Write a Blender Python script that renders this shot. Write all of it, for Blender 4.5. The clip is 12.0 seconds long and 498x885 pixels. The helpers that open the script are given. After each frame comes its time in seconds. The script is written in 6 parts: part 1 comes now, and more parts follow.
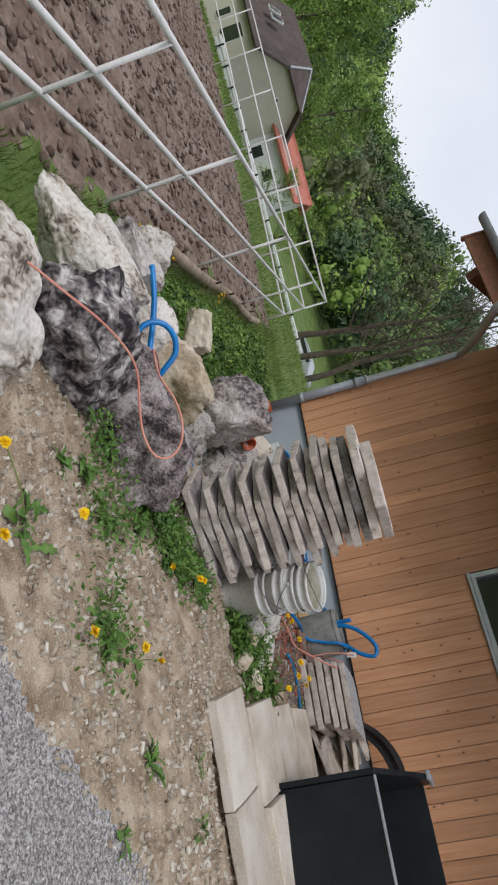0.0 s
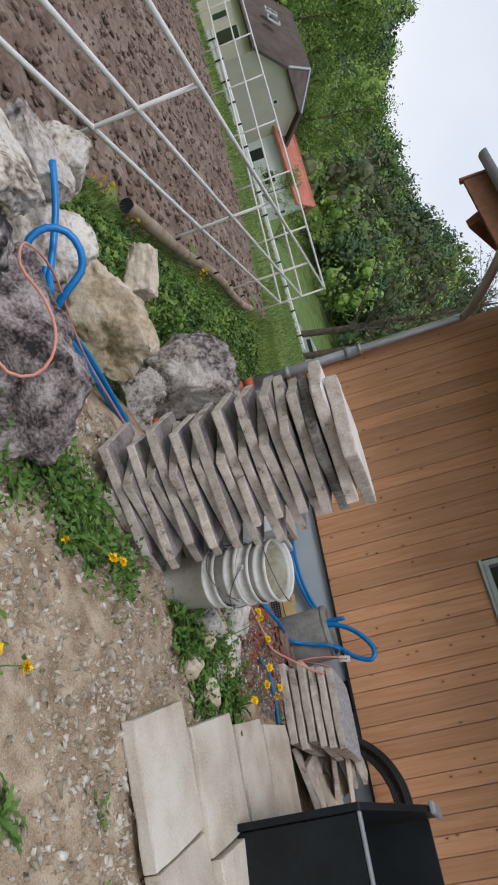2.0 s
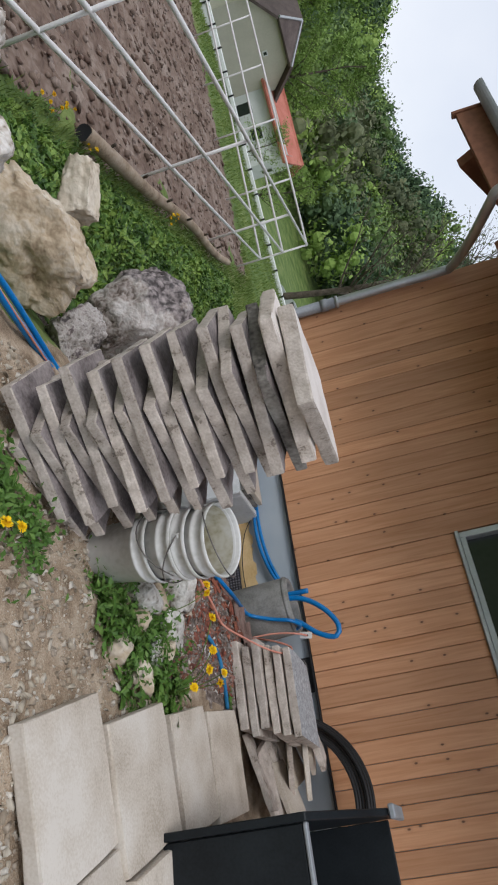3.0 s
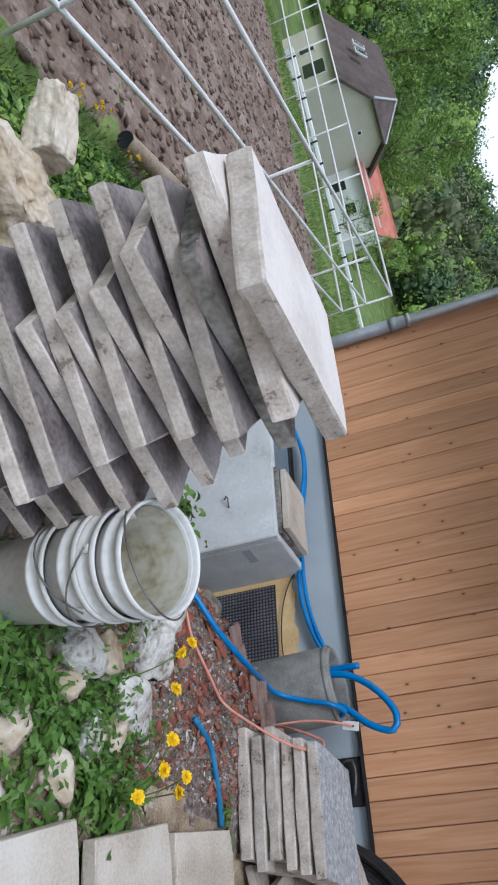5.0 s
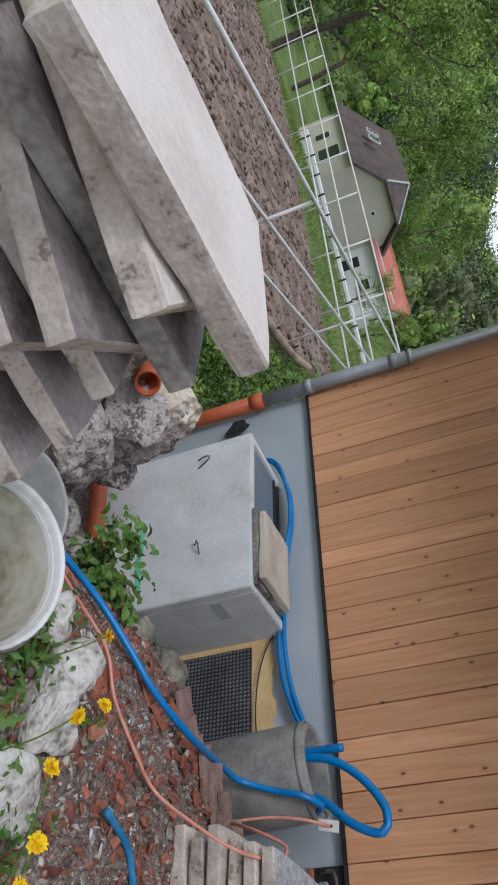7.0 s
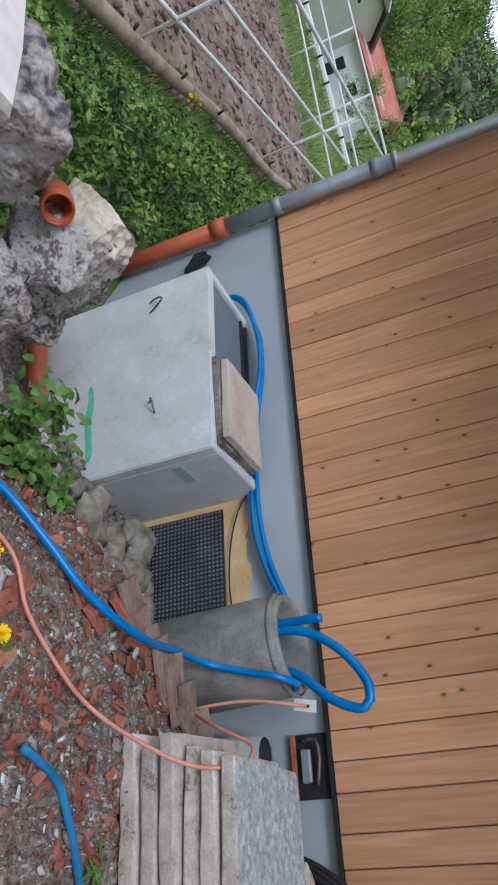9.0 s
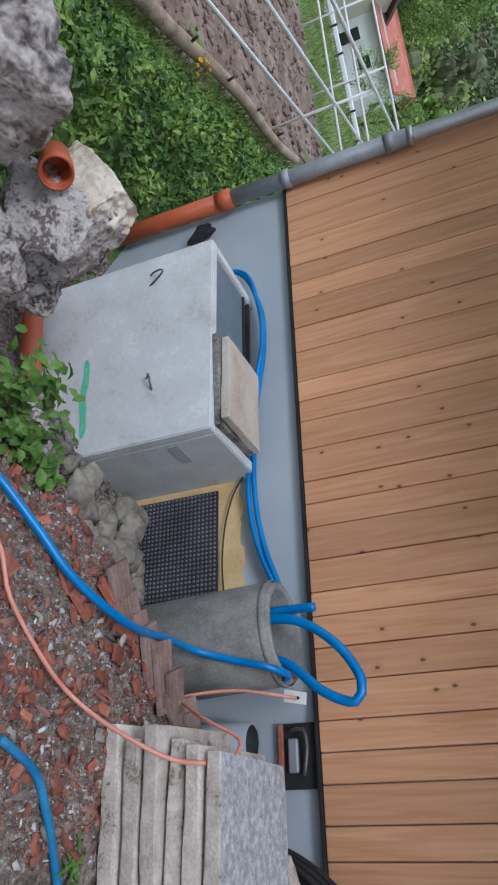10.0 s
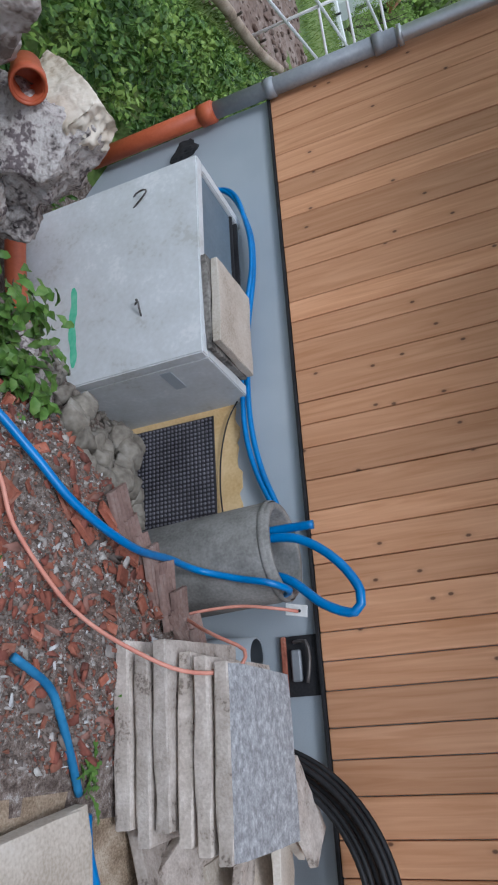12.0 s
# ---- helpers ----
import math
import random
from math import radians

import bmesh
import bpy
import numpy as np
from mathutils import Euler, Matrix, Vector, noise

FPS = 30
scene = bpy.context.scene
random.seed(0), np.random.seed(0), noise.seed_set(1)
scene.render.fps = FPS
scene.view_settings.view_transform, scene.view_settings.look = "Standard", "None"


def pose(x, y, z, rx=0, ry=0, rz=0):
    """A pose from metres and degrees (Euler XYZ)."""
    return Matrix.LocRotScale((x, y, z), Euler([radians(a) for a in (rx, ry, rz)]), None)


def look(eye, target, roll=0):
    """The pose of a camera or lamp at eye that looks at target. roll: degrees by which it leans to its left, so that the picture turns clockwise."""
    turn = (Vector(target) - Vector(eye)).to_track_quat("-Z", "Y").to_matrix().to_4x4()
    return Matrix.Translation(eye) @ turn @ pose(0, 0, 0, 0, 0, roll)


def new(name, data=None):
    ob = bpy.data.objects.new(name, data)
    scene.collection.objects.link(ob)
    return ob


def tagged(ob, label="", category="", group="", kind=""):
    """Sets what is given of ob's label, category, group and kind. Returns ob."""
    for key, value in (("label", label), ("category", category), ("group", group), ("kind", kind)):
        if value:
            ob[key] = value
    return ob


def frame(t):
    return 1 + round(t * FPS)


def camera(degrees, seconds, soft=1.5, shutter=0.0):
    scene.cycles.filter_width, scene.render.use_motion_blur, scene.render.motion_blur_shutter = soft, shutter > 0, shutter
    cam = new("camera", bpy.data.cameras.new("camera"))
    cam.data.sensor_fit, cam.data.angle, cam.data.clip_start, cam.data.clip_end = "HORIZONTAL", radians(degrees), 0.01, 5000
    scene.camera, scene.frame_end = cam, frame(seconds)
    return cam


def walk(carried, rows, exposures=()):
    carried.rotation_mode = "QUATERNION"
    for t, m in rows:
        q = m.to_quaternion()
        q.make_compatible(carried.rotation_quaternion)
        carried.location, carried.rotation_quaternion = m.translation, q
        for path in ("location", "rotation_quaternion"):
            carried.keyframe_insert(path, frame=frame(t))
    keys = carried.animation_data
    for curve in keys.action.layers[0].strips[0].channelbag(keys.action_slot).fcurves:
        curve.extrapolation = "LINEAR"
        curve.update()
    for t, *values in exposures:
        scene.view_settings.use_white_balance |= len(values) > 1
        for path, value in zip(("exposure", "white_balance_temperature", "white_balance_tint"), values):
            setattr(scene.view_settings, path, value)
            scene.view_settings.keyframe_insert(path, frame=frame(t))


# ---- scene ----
cam = camera(40.1, 12.0, soft=2.1)
EXPOSURE = [(0.0, -0.04, 6300, 12), (2.7, -0.02, 6200, 12), (4.5, 0.23, 5850, 10), (5.1, 0.36, 5650, 10), (5.6, 0.18, 5900, 11), (6.5, 0.06, 6000, 12), (9.0, 0.25, 5650, 11), (12.0, 0.30, 5600, 11)]
PATH = [
    (0, (4.51, 0.465, 1.717), (3.386, 2.083, 1.369), 75.2),
    (0.5, (4.441, 0.68, 1.737), (3.302, 2.281, 1.362), 75.1),
    (1, (4.32, 0.928, 1.768), (3.256, 2.584, 1.416), 76.5),
    (1.5, (4.3, 1.151, 1.766), (3.248, 2.807, 1.375), 75.6),
    (2, (4.314, 1.412, 1.811), (3.163, 3.003, 1.433), 73.3),
    (2.5, (4.201, 1.668, 1.821), (3.111, 3.311, 1.487), 74.1),
    (2.7, (4.155, 1.757, 1.829), (3.101, 3.425, 1.502), 75.6),
    (4.3, (3.882, 2.628, 1.919), (2.697, 4.153, 1.399), 71.7),
    (4.5, (3.846, 2.713, 1.917), (2.696, 4.254, 1.368), 73.2),
    (5, (3.826, 2.978, 1.923), (2.569, 4.429, 1.364), 74.6),
    (5.5, (3.801, 3.171, 1.924), (2.467, 4.549, 1.36), 73.1),
    (6, (3.724, 3.348, 1.923), (2.403, 4.721, 1.313), 72.2),
    (6.5, (3.73, 3.458, 1.921), (2.263, 4.692, 1.352), 72.9),
    (7, (3.637, 3.595, 1.918), (2.219, 4.899, 1.377), 74.1),
    (7.2, (3.572, 3.63, 1.93), (2.172, 4.951, 1.388), 74.2),
    (8.8, (3.309, 3.973, 1.924), (2.132, 5.478, 1.331), 74.2),
    (9, (3.248, 4.019, 1.931), (2.206, 5.597, 1.282), 74.7),
    (9.5, (3.181, 4.07, 1.899), (2.165, 5.658, 1.233), 77.0),
    (10, (3.175, 4.076, 1.903), (2.195, 5.691, 1.245), 77.6),
    (10.5, (3.174, 4.08, 1.904), (2.226, 5.714, 1.248), 77.6),
    (11, (3.177, 4.078, 1.905), (2.279, 5.743, 1.255), 78.0),
    (11.5, (3.187, 4.081, 1.904), (2.34, 5.769, 1.245), 77.7),
    (12, (3.198, 4.089, 1.895), (2.405, 5.792, 1.21), 77.5),
]
walk(cam, [(t, look(eye, target, roll)) for t, eye, target, roll in PATH], EXPOSURE)

# ---- light ----
world = bpy.data.worlds.new("world")
scene.world = world
world.use_nodes = True
_n, _l = world.node_tree.nodes, world.node_tree.links
_bg = _n["Background"]
_sky = _n.new("ShaderNodeTexSky")
_sky.sky_type = "NISHITA"
_sky.sun_disc = False
_sky.sun_elevation, _sky.sun_rotation = radians(50), radians(165)
_co = _n.new("ShaderNodeTexCoord")
_cl = _n.new("ShaderNodeTexNoise")
_cl.inputs["Scale"].default_value, _cl.inputs["Detail"].default_value = 2.2, 6
_rp = _n.new("ShaderNodeValToRGB")
_rp.color_ramp.elements[0].position, _rp.color_ramp.elements[0].color = 0.3, (7.2, 7.6, 8.2, 1)
_rp.color_ramp.elements[1].position, _rp.color_ramp.elements[1].color = 0.7, (9.4, 9.4, 9.4, 1)
_mx = _n.new("ShaderNodeMix")
_mx.data_type = "RGBA"
_mx.inputs[0].default_value = 0.85
_l.new(_co.outputs["Generated"], _cl.inputs["Vector"])
_l.new(_cl.outputs["Fac"], _rp.inputs[0])
_l.new(_sky.outputs[0], _mx.inputs[6])
_l.new(_rp.outputs[0], _mx.inputs[7])
_l.new(_mx.outputs[2], _bg.inputs["Color"])
_bg.inputs["Strength"].default_value = 0.11
sun = new("sun", bpy.data.lights.new("sun", "SUN"))
sun.data.energy, sun.data.angle, sun.data.color = 1.2, radians(16), (1.0, 0.97, 0.93)
sun.matrix_world = look((0, 0, 20), (-2.5, 9.5, 8))


# ---- materials ----
def mat(name, stops, scale=6.0, rough=0.85, bump=0.3, fine=60.0, metal=0.0, stretch=(1, 1, 1), rnd=0.0, detail=8, dist=0.01, spec=0.3, coords="Object"):
    """Two scales of noise in a colour ramp, with bump; rnd: brightness spread from thing to thing."""
    m = bpy.data.materials.new(name)
    m.use_nodes = True
    n, l = m.node_tree.nodes, m.node_tree.links
    p = n["Principled BSDF"]
    p.inputs["Roughness"].default_value, p.inputs["Metallic"].default_value = rough, metal
    p.inputs["Specular IOR Level"].default_value = spec
    co, mp = n.new("ShaderNodeTexCoord"), n.new("ShaderNodeMapping")
    mp.inputs["Scale"].default_value = stretch
    l.new(co.outputs[coords], mp.inputs["Vector"])
    if rnd:
        oi = n.new("ShaderNodeObjectInfo")
        sc = n.new("ShaderNodeMath")
        sc.operation, sc.inputs[1].default_value = "MULTIPLY", 37.0
        l.new(oi.outputs["Random"], sc.inputs[0])
        l.new(sc.outputs[0], mp.inputs["Location"])
    a, b = n.new("ShaderNodeTexNoise"), n.new("ShaderNodeTexNoise")
    for t, s in ((a, scale), (b, fine)):
        t.inputs["Scale"].default_value, t.inputs["Detail"].default_value = s, (min(detail, 5) if t is a else 1.5)
        l.new(mp.outputs[0], t.inputs["Vector"])
    ad = n.new("ShaderNodeMath")
    ad.operation = "MULTIPLY_ADD"
    ad.inputs[1].default_value, ad.inputs[2].default_value = 0.45, -0.22
    l.new(b.outputs["Fac"], ad.inputs[0])
    su = n.new("ShaderNodeMath")
    l.new(a.outputs["Fac"], su.inputs[0])
    l.new(ad.outputs[0], su.inputs[1])
    r = n.new("ShaderNodeValToRGB")
    while len(r.color_ramp.elements) < len(stops):
        r.color_ramp.elements.new(0.5)
    for e, (pos, col) in zip(r.color_ramp.elements, stops):
        e.position, e.color = pos, (*col, 1)
    l.new(su.outputs[0], r.inputs[0])
    out = r.outputs[0]
    if rnd:
        hs = n.new("ShaderNodeHueSaturation")
        rm = n.new("ShaderNodeMapRange")
        rm.inputs[3].default_value, rm.inputs[4].default_value = 1 - rnd, 1 + rnd
        l.new(oi.outputs["Random"], rm.inputs[0])
        l.new(rm.outputs[0], hs.inputs["Value"])
        l.new(out, hs.inputs["Color"])
        out = hs.outputs[0]
    l.new(out, p.inputs["Base Color"])
    bp = n.new("ShaderNodeBump")
    bp.inputs["Strength"].default_value, bp.inputs["Distance"].default_value = bump, dist
    l.new(su.outputs[0], bp.inputs["Height"])
    l.new(bp.outputs[0], p.inputs["Normal"])
    return m


M = {}
M["gravel"] = mat("gravel", [(0.36, (0.17, 0.158, 0.152)), (0.5, (0.37, 0.35, 0.34)), (0.64, (0.60, 0.575, 0.56))], 70, 0.95, 1.0, 160, dist=0.02)
M["soil"] = mat("sandy_soil", [(0.3, (0.17, 0.12, 0.078)), (0.5, (0.34, 0.258, 0.178)), (0.68, (0.50, 0.41, 0.31))], 9, 0.95, 0.8, 150, dist=0.014)
M["rubble"] = mat("rubble_soil", [(0.32, (0.075, 0.055, 0.045)), (0.48, (0.17, 0.132, 0.11)), (0.62, (0.27, 0.225, 0.195)), (0.7, (0.42, 0.39, 0.36))], 45, 0.95, 1.0, 230, dist=0.010)
M["field"] = mat("field_soil", [(0.25, (0.095, 0.06, 0.045)), (0.5, (0.19, 0.135, 0.105)), (0.75, (0.30, 0.24, 0.20))], 1.6, 0.98, 1.0, 14, dist=0.08)
M["grassland"] = mat("grassland", [(0.25, (0.05, 0.085, 0.02)), (0.5, (0.11, 0.17, 0.04)), (0.75, (0.20, 0.24, 0.08))], 0.7, 0.95, 0.7, 20, dist=0.05)
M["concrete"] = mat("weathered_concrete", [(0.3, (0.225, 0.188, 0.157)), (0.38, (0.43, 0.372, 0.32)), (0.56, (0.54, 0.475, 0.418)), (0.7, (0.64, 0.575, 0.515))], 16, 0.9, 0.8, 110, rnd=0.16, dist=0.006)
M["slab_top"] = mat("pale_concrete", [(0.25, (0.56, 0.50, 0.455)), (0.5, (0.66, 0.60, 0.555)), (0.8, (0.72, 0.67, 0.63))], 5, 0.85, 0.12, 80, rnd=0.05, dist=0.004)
M["dark_face"] = mat("dark_face_concrete", [(0.3, (0.13, 0.108, 0.104)), (0.5, (0.25, 0.215, 0.208)), (0.75, (0.38, 0.335, 0.32))], 7, 0.9, 0.5, 70, rnd=0.12)
M["mossy"] = mat("mossy_concrete", [(0.3, (0.06, 0.055, 0.05)), (0.5, (0.20, 0.185, 0.165)), (0.75, (0.36, 0.34, 0.31))], 9, 0.95, 0.6, 60, rnd=0.1)
M["paver"] = mat("paver_concrete", [(0.28, (0.40, 0.34, 0.27)), (0.5, (0.56, 0.495, 0.415)), (0.72, (0.66, 0.61, 0.54))], 4, 0.9, 0.25, 110, rnd=0.12, dist=0.004)
M["box"] = mat("cast_concrete", [(0.28, (0.50, 0.505, 0.485)), (0.37, (0.565, 0.58, 0.575)), (0.6, (0.62, 0.64, 0.645)), (0.72, (0.70, 0.71, 0.71))], 5, 0.8, 0.25, 45, dist=0.004)
M["greypipe"] = mat("dark_concrete", [(0.25, (0.15, 0.145, 0.135)), (0.5, (0.24, 0.235, 0.22)), (0.8, (0.36, 0.35, 0.33))], 7, 0.9, 0.25, 90, dist=0.005)
M["plaster"] = mat("grey_render", [(0.3, (0.33, 0.375, 0.41)), (0.7, (0.41, 0.45, 0.48))], 2, 0.85, 0.15, 200, dist=0.003)
M["white_rock"] = mat("pale_limestone", [(0.30, (0.11, 0.09, 0.075)), (0.39, (0.38, 0.325, 0.27)), (0.5, (0.56, 0.515, 0.46)), (0.62, (0.66, 0.63, 0.59)), (0.74, (0.50, 0.44, 0.37))], 5, 0.9, 1.0, 40, rnd=0.1, dist=0.022)
M["grey_rock"] = mat("grey_limestone", [(0.34, (0.09, 0.078, 0.075)), (0.41, (0.29, 0.26, 0.24)), (0.52, (0.47, 0.44, 0.41)), (0.60, (0.40, 0.36, 0.335)), (0.67, (0.14, 0.115, 0.115))], 9, 0.92, 1.0, 60, rnd=0.1, dist=0.02)
M["tan_rock"] = mat("tan_limestone", [(0.25, (0.23, 0.165, 0.10)), (0.45, (0.47, 0.375, 0.26)), (0.7, (0.64, 0.57, 0.47))], 5, 0.92, 1.0, 36, rnd=0.06, dist=0.022)
M["cream_rock"] = mat("cream_limestone", [(0.28, (0.34, 0.27, 0.19)), (0.42, (0.58, 0.50, 0.39)), (0.65, (0.70, 0.635, 0.53))], 6, 0.9, 0.8, 40, dist=0.015)
M["white_stone"] = mat("white_limestone", [(0.30, (0.26, 0.23, 0.19)), (0.40, (0.52, 0.49, 0.44)), (0.52, (0.63, 0.605, 0.56)), (0.68, (0.70, 0.685, 0.65))], 12, 0.9, 1.0, 50, dist=0.02)
M["brown_rock"] = mat("brown_stained_rock", [(0.36, (0.03, 0.025, 0.027)), (0.44, (0.12, 0.095, 0.092)), (0.55, (0.245, 0.205, 0.20)), (0.66, (0.40, 0.36, 0.345))], 10, 0.92, 1.0, 75, dist=0.02)
M["dark_rock"] = mat("lichened_rock", [(0.38, (0.022, 0.018, 0.021)), (0.45, (0.09, 0.078, 0.08)), (0.53, (0.21, 0.185, 0.18)), (0.60, (0.32, 0.29, 0.28)), (0.66, (0.55, 0.52, 0.50))], 11, 0.95, 1.0, 42, rnd=0.05, dist=0.018)
M["brick"] = mat("brick", [(0.25, (0.19, 0.062, 0.04)), (0.5, (0.31, 0.105, 0.065)), (0.8, (0.42, 0.22, 0.16))], 9, 0.9, 0.4, 70, rnd=0.3)
M["tile"] = mat("roof_tile", [(0.25, (0.15, 0.095, 0.08)), (0.5, (0.235, 0.155, 0.13)), (0.8, (0.31, 0.245, 0.215))], 9, 0.9, 0.3, 70, rnd=0.15)
M["zinc"] = mat("grey_zinc", [(0.3, (0.25, 0.27, 0.29)), (0.7, (0.33, 0.35, 0.37))], 5, 0.5, 0.05, 50, metal=0.25)
M["zinc_light"] = mat("bright_zinc", [(0.3, (0.42, 0.44, 0.46)), (0.7, (0.52, 0.54, 0.55))], 5, 0.38, 0.04, 50, metal=0.6)
M["redpipe"] = mat("orange_pvc", [(0.3, (0.40, 0.085, 0.035)), (0.7, (0.50, 0.12, 0.05))], 6, 0.45, 0.05, 60)
M["hose"] = mat("blue_hose", [(0.3, (0.0, 0.14, 0.40)), (0.7, (0.005, 0.21, 0.56))], 6, 0.35, 0.03, 60, spec=0.5)
M["old_hose"] = mat("faded_blue_hose", [(0.3, (0.012, 0.13, 0.29)), (0.7, (0.04, 0.22, 0.42))], 8, 0.5, 0.05, 60)
M["pink"] = mat("pink_cable", [(0.3, (0.58, 0.22, 0.16)), (0.7, (0.68, 0.32, 0.24))], 8, 0.5, 0.03, 60)
M["black"] = mat("black_plastic", [(0.3, (0.006, 0.008, 0.010)), (0.7, (0.013, 0.017, 0.020))], 5, 0.48, 0.06, 90, spec=0.25)
M["rubber"] = mat("black_rubber", [(0.3, (0.008, 0.008, 0.009)), (0.7, (0.02, 0.02, 0.022))], 5, 0.5, 0.05, 90)
M["dark"] = mat("dark_inside", [(0.3, (0.012, 0.012, 0.014)), (0.7, (0.03, 0.03, 0.032))], 5, 0.9, 0.05, 90)
M["foam"] = mat("yellow_foam", [(0.3, (0.56, 0.37, 0.16)), (0.7, (0.72, 0.53, 0.28))], 8, 0.9, 0.2, 70)
M["bucket"] = mat("white_plastic", [(0.25, (0.50, 0.50, 0.46)), (0.5, (0.68, 0.68, 0.66)), (0.8, (0.76, 0.76, 0.74))], 4, 0.5, 0.1, 40)
M["sludge"] = mat("bucket_dregs", [(0.42, (0.085, 0.075, 0.03)), (0.56, (0.20, 0.18, 0.095)), (0.64, (0.48, 0.46, 0.36))], 14, 0.5, 0.3, 60)
M["wire"] = mat("steel_wire", [(0.3, (0.10, 0.09, 0.085)), (0.7, (0.22, 0.205, 0.195))], 9, 0.5, 0.05, 60, metal=0.5)
M["frame_steel"] = mat("white_steel", [(0.3, (0.66, 0.64, 0.63)), (0.7, (0.76, 0.75, 0.74))], 5, 0.5, 0.05, 60)
M["log"] = mat("pale_log", [(0.3, (0.20, 0.14, 0.095)), (0.5, (0.36, 0.28, 0.20)), (0.75, (0.46, 0.38, 0.30))], 4, 0.9, 0.4, 40, stretch=(1, 1, 1))
M["bark"] = mat("bark", [(0.3, (0.05, 0.04, 0.03)), (0.7, (0.14, 0.115, 0.09))], 5, 0.95, 0.5, 30)
M["leaf"] = mat("green_leaf", [(0.3, (0.045, 0.105, 0.016)), (0.5, (0.085, 0.175, 0.030)), (0.75, (0.15, 0.245, 0.060))], 9, 0.5, 0.1, 40, rnd=0.15)
M["ivy"] = mat("ivy_leaf", [(0.34, (0.020, 0.052, 0.008)), (0.5, (0.075, 0.155, 0.024)), (0.62, (0.20, 0.30, 0.058))], 4, 0.55, 0.1, 40)
M["grass"] = mat("grass_blade", [(0.3, (0.07, 0.12, 0.02)), (0.5, (0.14, 0.21, 0.045)), (0.75, (0.24, 0.28, 0.08))], 3, 0.7, 0.1, 30)
M["yellow"] = mat("yellow_petal", [(0.3, (0.84, 0.50, 0.002)), (0.7, (0.93, 0.66, 0.003))], 60, 0.7, 0.4, 200)
M["glass"] = mat("window_pane", [(0.3, (0.02, 0.025, 0.025)), (0.7, (0.03, 0.035, 0.035))], 2, 0.06, 0.0, 20, spec=0.6)
M["sheet"] = mat("blue_grey_sheet", [(0.3, (0.12, 0.165, 0.205)), (0.7, (0.17, 0.22, 0.26))], 4, 0.45, 0.05, 60)
M["membrane"] = mat("black_membrane", [(0.3, (0.018, 0.018, 0.023)), (0.7, (0.045, 0.045, 0.053))], 5, 0.33, 0.05, 90, spec=0.6)
# paler than the sheet: the highlights on the dimples are put into their base colour
M["dimple"] = mat("membrane_highlight", [(0.3, (0.11, 0.107, 0.122)), (0.7, (0.22, 0.215, 0.24))], 5, 0.3, 0.05, 90, spec=0.8)
M["stain"] = mat("stained_plastic", [(0.30, (0.33, 0.30, 0.20)), (0.42, (0.47, 0.44, 0.33)), (0.54, (0.56, 0.54, 0.45)), (0.7, (0.62, 0.61, 0.55))], 9, 0.5, 0.1, 40)
M["stone_slab"] = mat("stained_grey_slab", [(0.3, (0.25, 0.25, 0.255)), (0.48, (0.35, 0.355, 0.365)), (0.62, (0.45, 0.46, 0.47)), (0.74, (0.58, 0.59, 0.60))], 48, 0.9, 0.3, 160, dist=0.005)
M["green_paint"] = mat("green_spray_paint", [(0.3, (0.10, 0.50, 0.30)), (0.7, (0.20, 0.60, 0.40))], 20, 0.8, 0.05, 60)
M["house_wall"] = mat("pale_house_render", [(0.3, (0.50, 0.475, 0.39)), (0.7, (0.58, 0.55, 0.46))], 0.6, 0.9, 0.05, 8)
M["house_white"] = mat("white_house_render", [(0.3, (0.62, 0.64, 0.62)), (0.7, (0.70, 0.72, 0.70))], 0.6, 0.9, 0.05, 8)
M["roof_brown"] = mat("brown_roofing", [(0.3, (0.085, 0.065, 0.06)), (0.7, (0.14, 0.11, 0.10))], 1.2, 0.9, 0.2, 9)
M["roof_red"] = mat("red_roofing", [(0.3, (0.40, 0.13, 0.09)), (0.7, (0.52, 0.20, 0.15))], 1.2, 0.9, 0.2, 9)
M["soffit"] = mat("stained_soffit", [(0.3, (0.16, 0.07, 0.04)), (0.7, (0.24, 0.11, 0.065))], 3, 0.7, 0.15, 40, stretch=(6, 1, 6))
M["car_silver"] = mat("silver_car_paint", [(0.3, (0.45, 0.47, 0.5)), (0.7, (0.55, 0.57, 0.6))], 2, 0.3, 0.0, 20, metal=0.4)
M["stone_grey"] = mat("broken_concrete", [(0.25, (0.14, 0.122, 0.10)), (0.5, (0.25, 0.225, 0.185)), (0.8, (0.36, 0.335, 0.29))], 12, 0.95, 0.6, 40, rnd=0.2)


